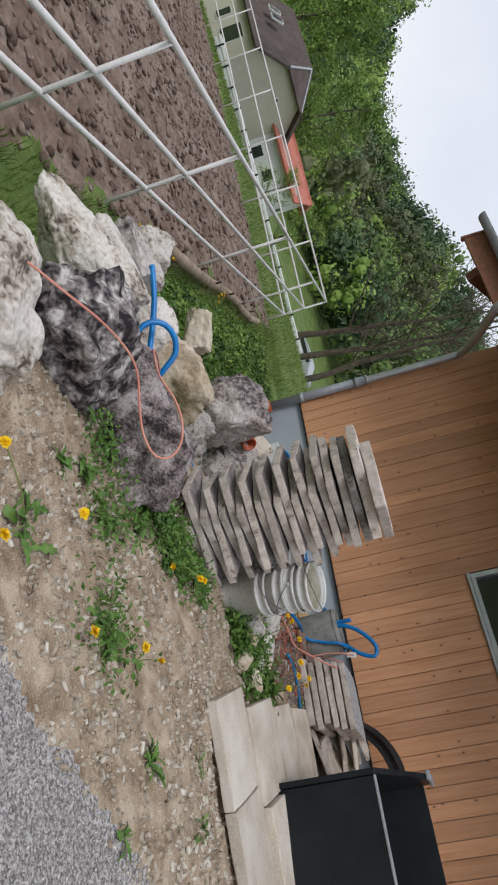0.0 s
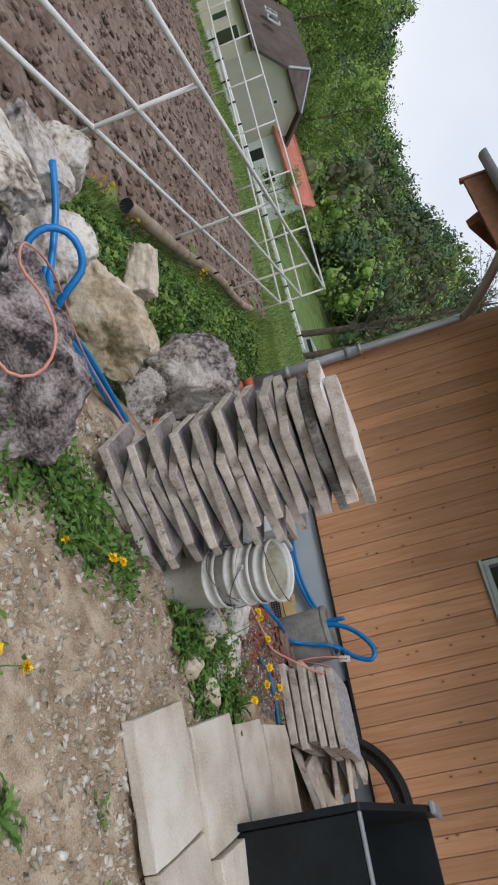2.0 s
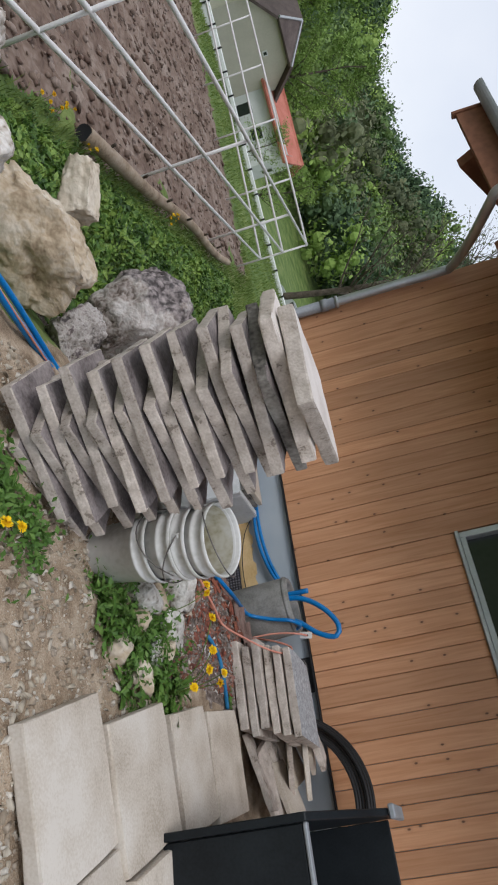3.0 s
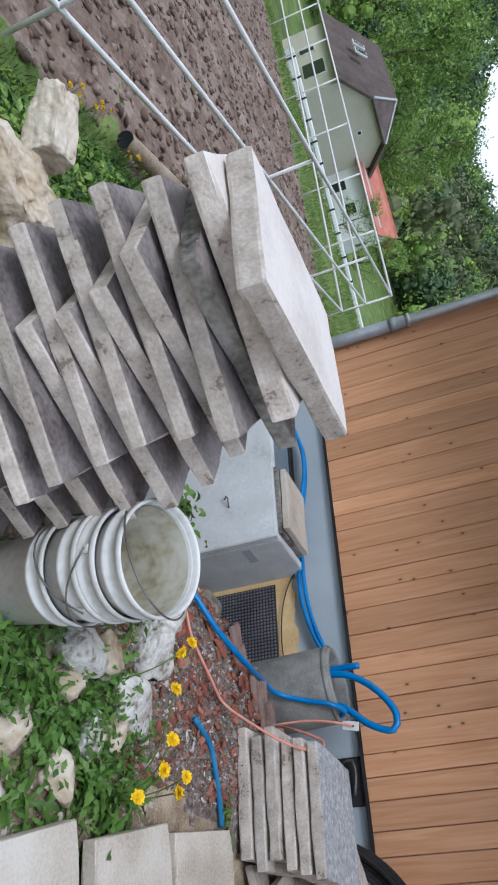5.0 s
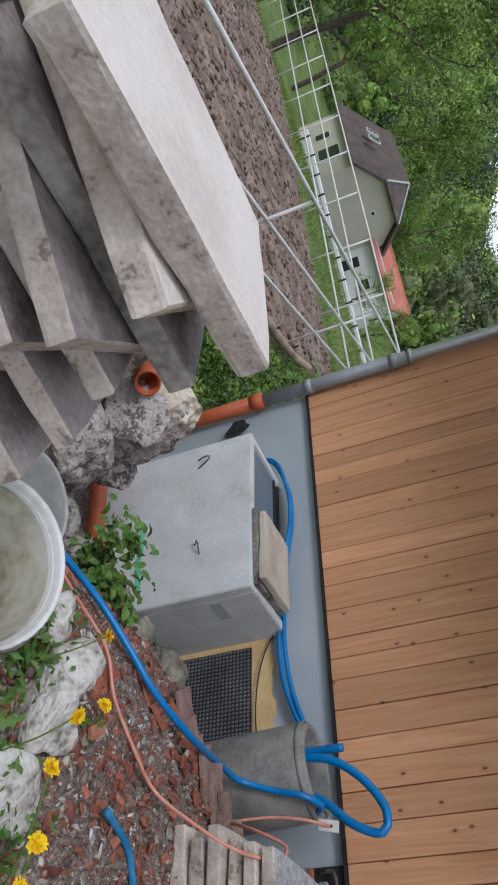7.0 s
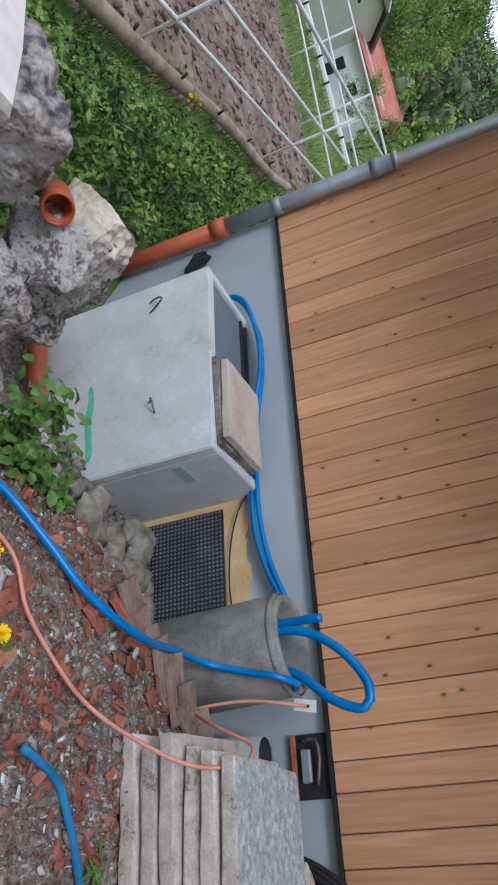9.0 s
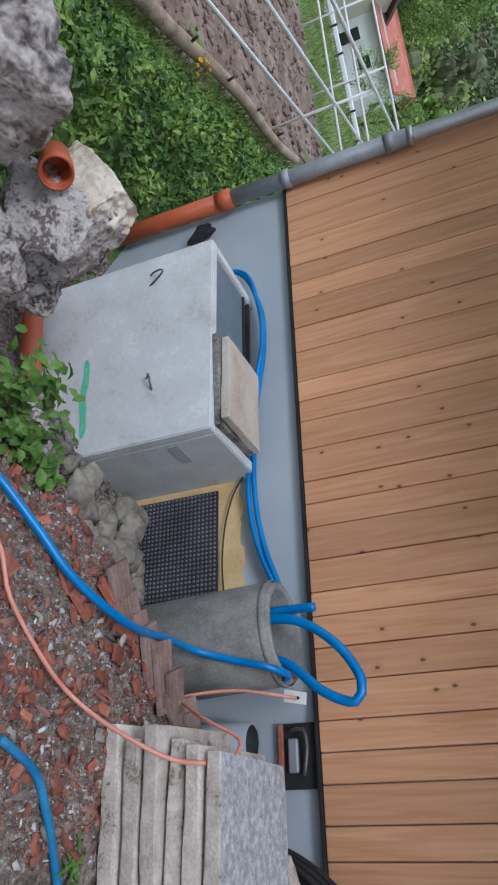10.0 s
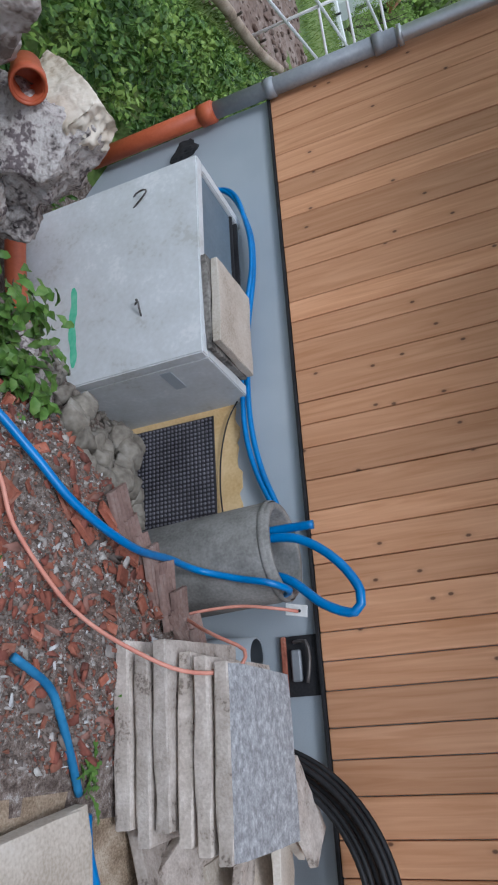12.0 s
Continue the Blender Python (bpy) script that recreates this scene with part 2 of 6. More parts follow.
def lichened(name, stops, cover=0.10):
    """Stone with a crust of dark lichen grown in blotches on one shoulder."""
    m = mat(name, stops, 5, 0.92, 1.0, 40, dist=0.022)
    n, l = m.node_tree.nodes, m.node_tree.links
    p = n["Principled BSDF"]
    base = p.inputs["Base Color"].links[0].from_socket
    co, sp = n.new("ShaderNodeTexCoord"), n.new("ShaderNodeSeparateXYZ")
    l.new(co.outputs["Object"], sp.inputs[0])
    big, ad, su = n.new("ShaderNodeTexNoise"), n.new("ShaderNodeMath"), n.new("ShaderNodeMath")
    big.inputs["Scale"].default_value, big.inputs["Detail"].default_value = 6, 9
    l.new(co.outputs["Object"], big.inputs["Vector"])
    ad.operation = "SUBTRACT"
    l.new(sp.outputs["Z"], ad.inputs[0])
    l.new(sp.outputs["X"], ad.inputs[1])
    su.operation, su.inputs[1].default_value = "MULTIPLY_ADD", 0.75
    l.new(ad.outputs[0], su.inputs[0])
    l.new(big.outputs["Fac"], su.inputs[2])
    r = n.new("ShaderNodeValToRGB")
    r.color_ramp.elements[0].position, r.color_ramp.elements[0].color = 0.56 + cover, (0, 0, 0, 1)
    r.color_ramp.elements[1].position, r.color_ramp.elements[1].color = 0.66 + cover, (0.9, 0.9, 0.9, 1)
    l.new(su.outputs[0], r.inputs[0])
    mx = n.new("ShaderNodeMix")
    mx.data_type = "RGBA"
    l.new(r.outputs[0], mx.inputs[0])
    l.new(base, mx.inputs[6])
    fine, crust = n.new("ShaderNodeTexNoise"), n.new("ShaderNodeValToRGB")
    fine.inputs["Scale"].default_value, fine.inputs["Detail"].default_value = 28, 6
    l.new(co.outputs["Object"], fine.inputs["Vector"])
    for e, (pos, col) in zip(crust.color_ramp.elements, ((0.40, (0.026, 0.020, 0.022)), (0.66, (0.36, 0.31, 0.30)))):
        e.position, e.color = pos, (*col, 1)
    l.new(fine.outputs["Fac"], crust.inputs[0])
    l.new(crust.outputs[0], mx.inputs[7])
    l.new(mx.outputs[2], p.inputs["Base Color"])
    return m


M["capped_rock"] = lichened("lichen_capped_rock", [(0.30, (0.16, 0.125, 0.105)), (0.40, (0.36, 0.31, 0.28)), (0.52, (0.50, 0.455, 0.42)), (0.66, (0.58, 0.545, 0.515))])


def forest_mat(name, a, b, c):
    m = mat(name, [(0.3, a), (0.5, b), (0.72, c)], 0.11, 0.8, 0.3, 1.2)
    return m


M["forest_dark"] = forest_mat("dark_foliage", (0.040, 0.075, 0.040), (0.075, 0.128, 0.062), (0.135, 0.205, 0.090))
M["forest_mid"] = forest_mat("mid_green_foliage", (0.065, 0.120, 0.040), (0.130, 0.205, 0.060), (0.22, 0.305, 0.090))
M["forest_brown"] = forest_mat("budding_twigs", (0.075, 0.095, 0.050), (0.135, 0.155, 0.080), (0.205, 0.22, 0.115))
M["forest_light"] = forest_mat("spring_foliage", (0.110, 0.190, 0.040), (0.215, 0.330, 0.075), (0.34, 0.45, 0.12))


def wood_mat():
    """Vertical planed boards: grain along z, knots, and each board its own tone."""
    m = bpy.data.materials.new("larch_board")
    m.use_nodes = True
    n, l = m.node_tree.nodes, m.node_tree.links
    p = n["Principled BSDF"]
    p.inputs["Roughness"].default_value = 0.48
    p.inputs["Specular IOR Level"].default_value = 0.45
    co, oi, mp = n.new("ShaderNodeTexCoord"), n.new("ShaderNodeObjectInfo"), n.new("ShaderNodeMapping")
    mul = n.new("ShaderNodeMath")
    mul.operation, mul.inputs[1].default_value = "MULTIPLY", 61.0
    l.new(oi.outputs["Random"], mul.inputs[0])
    l.new(co.outputs["Object"], mp.inputs["Vector"])
    l.new(mul.outputs[0], mp.inputs["Location"])
    mp.inputs["Scale"].default_value = (15, 15, 0.8)
    g = n.new("ShaderNodeTexNoise")
    g.inputs["Scale"].default_value, g.inputs["Detail"].default_value, g.inputs["Distortion"].default_value = 2.2, 9, 1.1
    l.new(mp.outputs[0], g.inputs["Vector"])
    r = n.new("ShaderNodeValToRGB")
    for e, (pos, col) in zip(r.color_ramp.elements, ((0.22, (0.46, 0.210, 0.094)), (0.78, (0.665, 0.362, 0.204)))):
        e.position, e.color = pos, (*col, 1)
    l.new(g.outputs["Fac"], r.inputs[0])
    hs, rm = n.new("ShaderNodeHueSaturation"), n.new("ShaderNodeMapRange")
    rm.inputs[3].default_value, rm.inputs[4].default_value = 0.84, 1.16
    l.new(oi.outputs["Random"], rm.inputs[0])
    l.new(rm.outputs[0], hs.inputs["Value"])
    l.new(r.outputs[0], hs.inputs["Color"])
    # knots
    sp, cb = n.new("ShaderNodeSeparateXYZ"), n.new("ShaderNodeCombineXYZ")
    l.new(co.outputs["Object"], sp.inputs[0])
    for axis, k, src in ((0, 6.5, "X"), (1, 4.0, "Z")):
        ma = n.new("ShaderNodeMath")
        ma.operation, ma.inputs[1].default_value = "MULTIPLY_ADD", k
        l.new(sp.outputs[src], ma.inputs[0])
        l.new(mul.outputs[0], ma.inputs[2])
        l.new(ma.outputs[0], cb.inputs[axis])
    v = n.new("ShaderNodeTexVoronoi")
    v.voronoi_dimensions = "2D"
    v.inputs["Scale"].default_value, v.inputs["Randomness"].default_value = 1.0, 1.0
    l.new(cb.outputs[0], v.inputs["Vector"])
    kr = n.new("ShaderNodeValToRGB")
    kr.color_ramp.elements[0].position, kr.color_ramp.elements[0].color = 0.03, (0.9, 0.9, 0.9, 1)
    kr.color_ramp.elements[1].position, kr.color_ramp.elements[1].color = 0.15, (0, 0, 0, 1)
    halo = kr.color_ramp.elements.new(0.058)
    halo.color = (0.13, 0.13, 0.13, 1)
    l.new(v.outputs["Distance"], kr.inputs[0])
    mx = n.new("ShaderNodeMix")
    mx.data_type = "RGBA"
    sc, th, mm = n.new("ShaderNodeSeparateColor"), n.new("ShaderNodeMath"), n.new("ShaderNodeMath")
    l.new(v.outputs["Color"], sc.inputs[0])
    th.operation, th.inputs[1].default_value = "GREATER_THAN", 0.72
    l.new(sc.outputs[0], th.inputs[0])
    mm.operation = "MULTIPLY"
    l.new(kr.outputs[0], mm.inputs[0])
    l.new(th.outputs[0], mm.inputs[1])
    l.new(mm.outputs[0], mx.inputs[0])
    l.new(hs.outputs[0], mx.inputs[6])
    mx.inputs[7].default_value = (0.095, 0.040, 0.020, 1)
    l.new(mx.outputs[2], p.inputs["Base Color"])
    bp = n.new("ShaderNodeBump")
    bp.inputs["Strength"].default_value, bp.inputs["Distance"].default_value = 0.12, 0.004
    l.new(g.outputs["Fac"], bp.inputs["Height"])
    l.new(bp.outputs[0], p.inputs["Normal"])
    return m


M["wood"] = wood_mat()


# ---- mesh helpers ----
def mesh_of(name, bm, material, smooth=False):
    me = bpy.data.meshes.new(name)
    if smooth:
        for f in bm.faces:
            f.smooth = True
    bm.to_mesh(me)
    bm.free()
    for m in (material if isinstance(material, (list, tuple)) else [material]):
        me.materials.append(m)
    return me


def part(name, bm, material, parent=None, label="", smooth=False, at=None):
    ob = new(name, mesh_of(name, bm, material, smooth))
    if parent is not None:
        ob.parent = parent
    if at is not None:
        ob.matrix_basis = at
    if label:
        tagged(ob, label)
    return ob


def thing(name, label, category, m=None, group="", kind=""):
    ob = new(name)
    ob.empty_display_size = 0.1
    if m is not None:
        ob.matrix_basis = m
    return tagged(ob, label, category, group, kind)


def cuboid(x0, x1, y0, y1, z0, z1, bevel=0.0, seg=1):
    bm = bmesh.new()
    bmesh.ops.create_cube(bm, size=1, matrix=Matrix.LocRotScale(((x0 + x1) / 2, (y0 + y1) / 2, (z0 + z1) / 2), None, (x1 - x0, y1 - y0, z1 - z0)))
    if bevel:
        bmesh.ops.bevel(bm, geom=bm.edges[:], offset=bevel, segments=seg, affect="EDGES")
    return bm


def tube(points, radius, sides=10, closed=True, taper=None):
    """A round bar along points, smooth between them (Catmull-Rom)."""
    pts = [Vector(p) for p in points]
    fine = []
    for i in range(len(pts) - 1):
        a, b, c, d = pts[max(i - 1, 0)], pts[i], pts[i + 1], pts[min(i + 2, len(pts) - 1)]
        k = max(2, min(14, int((c - b).length / 0.03))) if len(pts) > 2 else 1
        for j in range(k):
            t = j / k
            fine.append(0.5 * (2 * b + (c - a) * t + (2 * a - 5 * b + 4 * c - d) * t * t + (3 * b - a - 3 * c + d) * t ** 3))
    fine.append(pts[-1])
    bm = bmesh.new()
    rings, ref = [], None
    for i, p in enumerate(fine):
        d = (fine[min(i + 1, len(fine) - 1)] - fine[max(i - 1, 0)]).normalized()
        if ref is None:
            ref = d.orthogonal().normalized()
        ref = (ref - d * ref.dot(d)).normalized()
        s = d.cross(ref)
        r = radius if taper is None else radius + (taper - radius) * i / max(len(fine) - 1, 1)
        rings.append([bm.verts.new(p + (ref * math.cos(q) + s * math.sin(q)) * r) for q in (2 * math.pi * k / sides for k in range(sides))])
    for a, b in zip(rings, rings[1:]):
        for k in range(sides):
            bm.faces.new((a[k], a[(k + 1) % sides], b[(k + 1) % sides], b[k]))
    if closed:
        bm.faces.new(rings[0][::-1])
        bm.faces.new(rings[-1])
    return bm


def lathe(profile, sides=40):
    """A turned shape from (radius, height) pairs."""
    bm = bmesh.new()
    rings = [[bm.verts.new((r * math.cos(2 * math.pi * k / sides), r * math.sin(2 * math.pi * k / sides), z)) for k in range(sides)] for r, z in profile]
    for a, b in zip(rings, rings[1:]):
        for k in range(sides):
            bm.faces.new((a[k], a[(k + 1) % sides], b[(k + 1) % sides], b[k]))
    return bm


def rock_bm(seed, size, subdiv=5, rough=0.12, cuts=13, bites=0.0, block=False):
    """A broken stone: a ball cut by random planes, then roughened."""
    rnd = random.Random(seed)
    bm = bmesh.new()
    bmesh.ops.create_icosphere(bm, subdivisions=subdiv, radius=1)
    planes = []
    for _ in range(cuts):
        d = Vector((rnd.gauss(0, 1), rnd.gauss(0, 1), rnd.gauss(0, 1))).normalized()
        planes.append((d, rnd.uniform(0.50, 0.84)))
    if block:
        planes = [(Vector((rnd.gauss(0, 0.1) + a, rnd.gauss(0, 0.1) + b, rnd.gauss(0, 0.1) + c)).normalized(), rnd.uniform(0.56, 0.66)) for a, b, c in ((1, 0, 0), (-1, 0, 0), (0, 1, 0), (0, -1, 0), (0, 0, 1), (0, 0, -1))] + planes[:3]
        rough *= 0.7
    off = Vector((rnd.uniform(-50, 50), rnd.uniform(-50, 50), rnd.uniform(-50, 50)))
    for v in bm.verts:
        p = v.co.copy()
        for d, k in planes:
            h = p.dot(d) - k
            if h > 0:
                p -= d * h * 0.985
        s = noise.fractal(p * 2.1 + off, 1.0, 2.1, 5) * rough
        s += noise.fractal(p * 7 + off, 0.8, 2.0, 4) * rough * 0.6
        s += (0.35 - abs(noise.noise(p * 4.2 - off))) * rough * 0.25
        s -= rough * 0.5 * max(0.0, 0.12 - abs(noise.noise(p * 2.6 + off * 0.7)))
        if bites:
            s -= bites * max(0.0, noise.noise(p * 4.5 + off * 1.3) - 0.18)
        p += p.normalized() * s
        v.co = Vector((p.x * size[0], p.y * size[1], p.z * size[2]))
    return bm


def mesh_np(name, verts, faces, mats, index=None):
    """A mesh from arrays of corners and faces, all faces with as many corners."""
    me = bpy.data.meshes.new(name)
    faces = np.asarray(faces, dtype=np.int32)
    k = faces.shape[1]
    me.vertices.add(len(verts))
    me.vertices.foreach_set("co", np.asarray(verts, dtype=np.float32).ravel())
    me.loops.add(faces.size)
    me.loops.foreach_set("vertex_index", faces.ravel())
    me.polygons.add(len(faces))
    me.polygons.foreach_set("loop_start", np.arange(0, faces.size, k, dtype=np.int32))
    if index is not None:
        me.polygons.foreach_set("material_index", np.asarray(index, dtype=np.int32))
    for m in mats:
        me.materials.append(m)
    me.update()
    me.validate()
    return me


# ---- ground ----
def smooth(t):
    t = np.clip(t, 0, 1)
    return t * t * (3 - 2 * t)


def bank_edge(y):
    return np.interp(y, [-3, 0, 2, 3.5, 4.5, 5.5, 7.5], [3.6, 3.2, 2.85, 2.35, 2.4, 2.75, 2.85])


def bank_width(y):
    return np.interp(y, [0, 4.4, 5.2, 7.5], [2.0, 2.0, 1.45, 1.3])


def ground_z(x, y):
    """Height of the yard, the pit by the wall, the field below it, and the valley."""
    x, y = np.asarray(x, float), np.asarray(y, float)
    yard = 0.50 + 0.035 * np.clip(y - 1.5, -3, 6) + 0.02 * np.sin(x * 2.1) * np.cos(y * 1.7)
    yard = yard + 0.05 * smooth((y - 4.9) / 0.6) * smooth((3.5 - x) / 0.4)
    pit = smooth((y - 5.2) / 0.7) * smooth((x + 0.6) / 0.5)
    floor = np.interp(x, [0.3, 1.0, 1.5, 2.0, 2.8], [-0.42, -0.32, -0.02, 0.07, 0.14])
    low = -0.12 * (1 - pit) + floor * pit
    s = smooth((bank_edge(y) - x) / bank_width(y))
    drop = smooth((y - np.interp(x, [1.9, 2.3, 2.65, 2.9, 3.0, 3.1], [5.75, 5.95, 6.15, 6.45, 6.8, 9])) / 0.4)
    s = 1 - (1 - s) * (1 - drop)
    z = yard * (1 - s) + low * s
    far = np.hypot(x, y)
    z = z - 2.6 * smooth((far - 21) / 30) * (y > -40)
    az = np.degrees(np.arctan2(x, np.maximum(y, 1e-3)))
    ridge = np.interp(az, [-90, -75, -63, -60, -56.7, -52.5, -48.8, -45, -41, -30, -10, 40], [58, 50, 35, 28, 20, 20, 24, 29, 34, 38, 34, 30])
    z = z + ridge * smooth((far - 85) / 150)
    return z


def fnoise(x, y, s, seed=0.0):
    return np.array([noise.fractal(Vector((a * s, b * s, seed)), 1.0, 2.0, 4) for a, b in zip(np.ravel(x), np.ravel(y))]).reshape(np.shape(x))


def in_quad(x, y, quad):
    """Inside a convex outline that runs counter-clockwise."""
    ok = np.ones(np.shape(x), bool)
    for (ax, ay), (bx, by) in zip(quad, quad[1:] + quad[:1]):
        ok &= (bx - ax) * (y - ay) - (by - ay) * (x - ax) > 0
    return ok


FIELD = [(0.40, 2.2), (-7.7, 13.4), (-24.0, 10.5), (-14.0, -8.0), (1.1, -2.0)]
FIELD_CCW = FIELD if sum(a[0] * b[1] - b[0] * a[1] for a, b in zip(FIELD, FIELD[1:] + FIELD[:1])) > 0 else FIELD[::-1]


SURFACE = []


def surface_z(x, y):
    """Height of the ground as built, with its bumps."""
    xs, ys, gz = SURFACE[0]
    x, y = np.asarray(x, float), np.asarray(y, float)
    i, j = np.clip(np.searchsorted(xs, x) - 1, 0, len(xs) - 2), np.clip(np.searchsorted(ys, y) - 1, 0, len(ys) - 2)
    u, v = (x - xs[i]) / (xs[i + 1] - xs[i]), (y - ys[j]) / (ys[j + 1] - ys[j])
    return (gz[j, i] * (1 - u) + gz[j, i + 1] * u) * (1 - v) + (gz[j + 1, i] * (1 - u) + gz[j + 1, i + 1] * u) * v


def build_ground():
    xs = np.concatenate([np.geomspace(-900, -26, 26), np.linspace(-25, -9.1, 110), np.linspace(-9, -1.6, 90), np.linspace(-1.5, 5.5, 176), np.geomspace(6, 900, 24)])
    ys = np.concatenate([-np.geomspace(900, 4, 22), np.linspace(-3.5, -0.1, 20), np.linspace(0, 7.6, 191), np.linspace(7.8, 15, 76), np.geomspace(15.5, 900, 36)])
    gx, gy = np.meshgrid(xs, ys)
    gz = ground_z(gx, gy)
    near = (gx > -26) & (gx < 6) & (gy > -4) & (gy < 16)
    n1 = np.zeros_like(gx)
    n1[near] = fnoise(gx[near], gy[near], 1.3)
    n2 = np.zeros_like(gx)
    n2[near] = fnoise(gx[near], gy[near], 6.0, 3.0)
    field = in_quad(gx, gy, FIELD_CCW)
    amp = np.where(field, 0.05, 0.016)
    rub = (gy > 4.9) & (gx < 3.15) & (gx > 0.2)
    amp = np.where(rub, 0.035, amp)
    gz = gz + n2 * amp + n1 * np.where(field, 0.03, 0.02)
    SURFACE.append((xs, ys, gz))
    h, w = gx.shape
    idx = np.arange(h * w).reshape(h, w)
    faces = np.stack([idx[:-1, :-1], idx[:-1, 1:], idx[1:, 1:], idx[1:, :-1]], -1).reshape(-1, 4)
    cx, cy = gx[:-1, :-1] + np.diff(gx, axis=1)[:-1] / 2, gy[:-1, :-1] + np.diff(gy, axis=0)[:, :-1] / 2
    cn = n1[:-1, :-1]
    kind = np.full(cx.shape, 4)
    bank = bank_edge(cy) - cx
    kind[(bank < 0.55 + cn * 0.3) & (cy < 7.5) & (cy > -6)] = 1
    road = 0.93 * (cx - 3.0) - 0.70 * (cy - 2.0) + 0.16 * cn
    kind[(road > 0.60) & (bank < 0.3) & (cy < 3.2)] = 0
    kind[(cy > 4.95 + 0.3 * cn) & (cx < 3.2 + 0.2 * cn) & (cx > -0.3)] = 2
    kind[in_quad(cx + 0.5 * cn, cy + 0.5 * cn, FIELD_CCW)] = 3
    me = mesh_np("ground", np.stack([gx, gy, gz], -1).reshape(-1, 3), faces, [M["gravel"], M["soil"], M["rubble"], M["field"], M["grassland"]], kind.ravel())
    me.polygons.foreach_set("use_smooth", np.ones(len(me.polygons), bool))
    return tagged(new("ground", me), "sandy yard, rubble pit, tilled brown field and green valley", "ground", kind="structure")


ground = build_ground()


def gz1(x, y):
    return float(surface_z(x, y))


# ---- the timber building ----
WALL_Y, FOOT_Z, EAVE_Z = 7.0, 1.0, 3.42
SEAMS = [-0.455, -0.25, -0.113, 0.059, 0.262, 0.40, 0.538, 0.73, 0.898, 1.095, 1.22, 1.345, 1.513, 1.693, 1.815, 1.938, 2.101, 2.254, 2.364, 2.504, 2.644, 2.80, 2.92, 3.038, 3.182]
while SEAMS[-1] < 6.4:
    SEAMS.append(SEAMS[-1] + 0.118 + 0.03 * ((len(SEAMS) * 7) % 5) / 4)
WIN = (2.12, 3.22, 2.27, 3.22)


def build_wall():
    wall = tagged(new("wall_north", mesh_of("wall_north", cuboid(-0.44, WIN[0], WALL_Y + 0.03, WALL_Y + 0.30, -0.9, EAVE_Z + 0.3), M["plaster"])), "blue-grey rendered plinth wall behind larch boards", "wall", kind="structure")
    for i, (x0, x1, z0, z1) in enumerate(((WIN[1], 6.5, -0.9, EAVE_Z + 0.3), (WIN[0], WIN[1], -0.9, WIN[2]), (WIN[0], WIN[1], WIN[3], EAVE_Z + 0.3))):
        part("wall_panel", cuboid(x0, x1, WALL_Y + 0.03, WALL_Y + 0.30, z0, z1), M["plaster"], wall)
    part("wall_panel", cuboid(-0.44, -0.17, WALL_Y + 0.301, WALL_Y + 8, -0.9, EAVE_Z + 1.6), M["plaster"], wall)
    part("drip_strip", cuboid(-0.46, 6.5, WALL_Y - 0.012, WALL_Y + 0.029, FOOT_Z - 0.016, FOOT_Z - 0.003), M["dark"], wall, "dark metal drip strip under the boards")
    return wall


wall_north = build_wall()


def build_window():
    x0, x1, z0, z1 = WIN
    w = thing("window_1", "small window with grey frame in the timber wall", "window", kind="structure")
    part("window_sill", cuboid(x0 - 0.01, x1 + 0.05, WALL_Y - 0.05, WALL_Y + 0.10, z0 - 0.03, z0, 0.004), M["zinc_light"], w, "bright metal sill")
    for a in ((x0, x0 + 0.045, z0, z1), (x1 - 0.045, x1, z0, z1), (x0 + 0.045, x1 - 0.045, z0, z0 + 0.045), (x0 + 0.045, x1 - 0.045, z1 - 0.045, z1)):
        part("window_frame", cuboid(a[0], a[1], WALL_Y - 0.03, WALL_Y + 0.09, a[2] + 0.001, a[3], 0.004), M["zinc_light"], w)
    part("pane", cuboid(x0 + 0.045, x1 - 0.045, WALL_Y + 0.05, WALL_Y + 0.062, z0 + 0.045, z1 - 0.045), M["glass"], w, "dark reflecting glass pane")
    return w


build_window()


def build_roof():
    roof = thing("roof", "overhanging roof with reddish stained soffit and fascia", "roof", kind="structure")
    # soffit slopes down from the wall to the eave
    bm = bmesh.new()
    prof = [(5.80, 3.19), (5.80, 3.36), (8.5, 4.93), (8.5, 4.75)]
    a = [bm.verts.new((-0.95, y, z)) for y, z in prof]
    b = [bm.verts.new((6.5, y, z)) for y, z in prof]
    bm.faces.new(a)
    bm.faces.new(b[::-1])
    for i in range(4):
        j = (i + 1) % 4
        bm.faces.new((a[j], a[i], b[i], b[j]))
    part("roof_deck", bm, M["soffit"], roof)
    part("fascia", cuboid(-0.97, 6.5, 5.755, 5.797, 3.15, 3.38, 0.004), M["soffit"], roof)
    part("barge_board", cuboid(-1.0, -0.972, 5.74, 5.80, 3.12, 3.44, 0.004), M["soffit"], roof)
    # half-round gutter
    bm = bmesh.new()
    rows = []
    for x in (-1.12, 6.5):
        rows.append([bm.verts.new((x, 5.68 + 0.07 * math.cos(q), 3.41 + 0.07 * math.sin(q))) for q in np.linspace(math.pi, 2 * math.pi, 13)])
    for i in range(12):
        bm.faces.new((rows[0][i], rows[0][i + 1], rows[1][i + 1], rows[1][i]))
    g = part("gutter", bm, M["zinc"], roof, "grey metal half-round gutter")
    g.modifiers.new("thick", "SOLIDIFY").thickness = 0.004
    for k in range(7):
        x = -0.6 + k
        part("rafter", cuboid(x - 0.05, x + 0.05, 0, 1.35, -0.16, -0.02), M["soffit"], roof, at=Matrix.Translation((0, 5.86, 3.20)) @ Matrix.Rotation(radians(30.6), 4, "X"))
    return roof


build_roof()


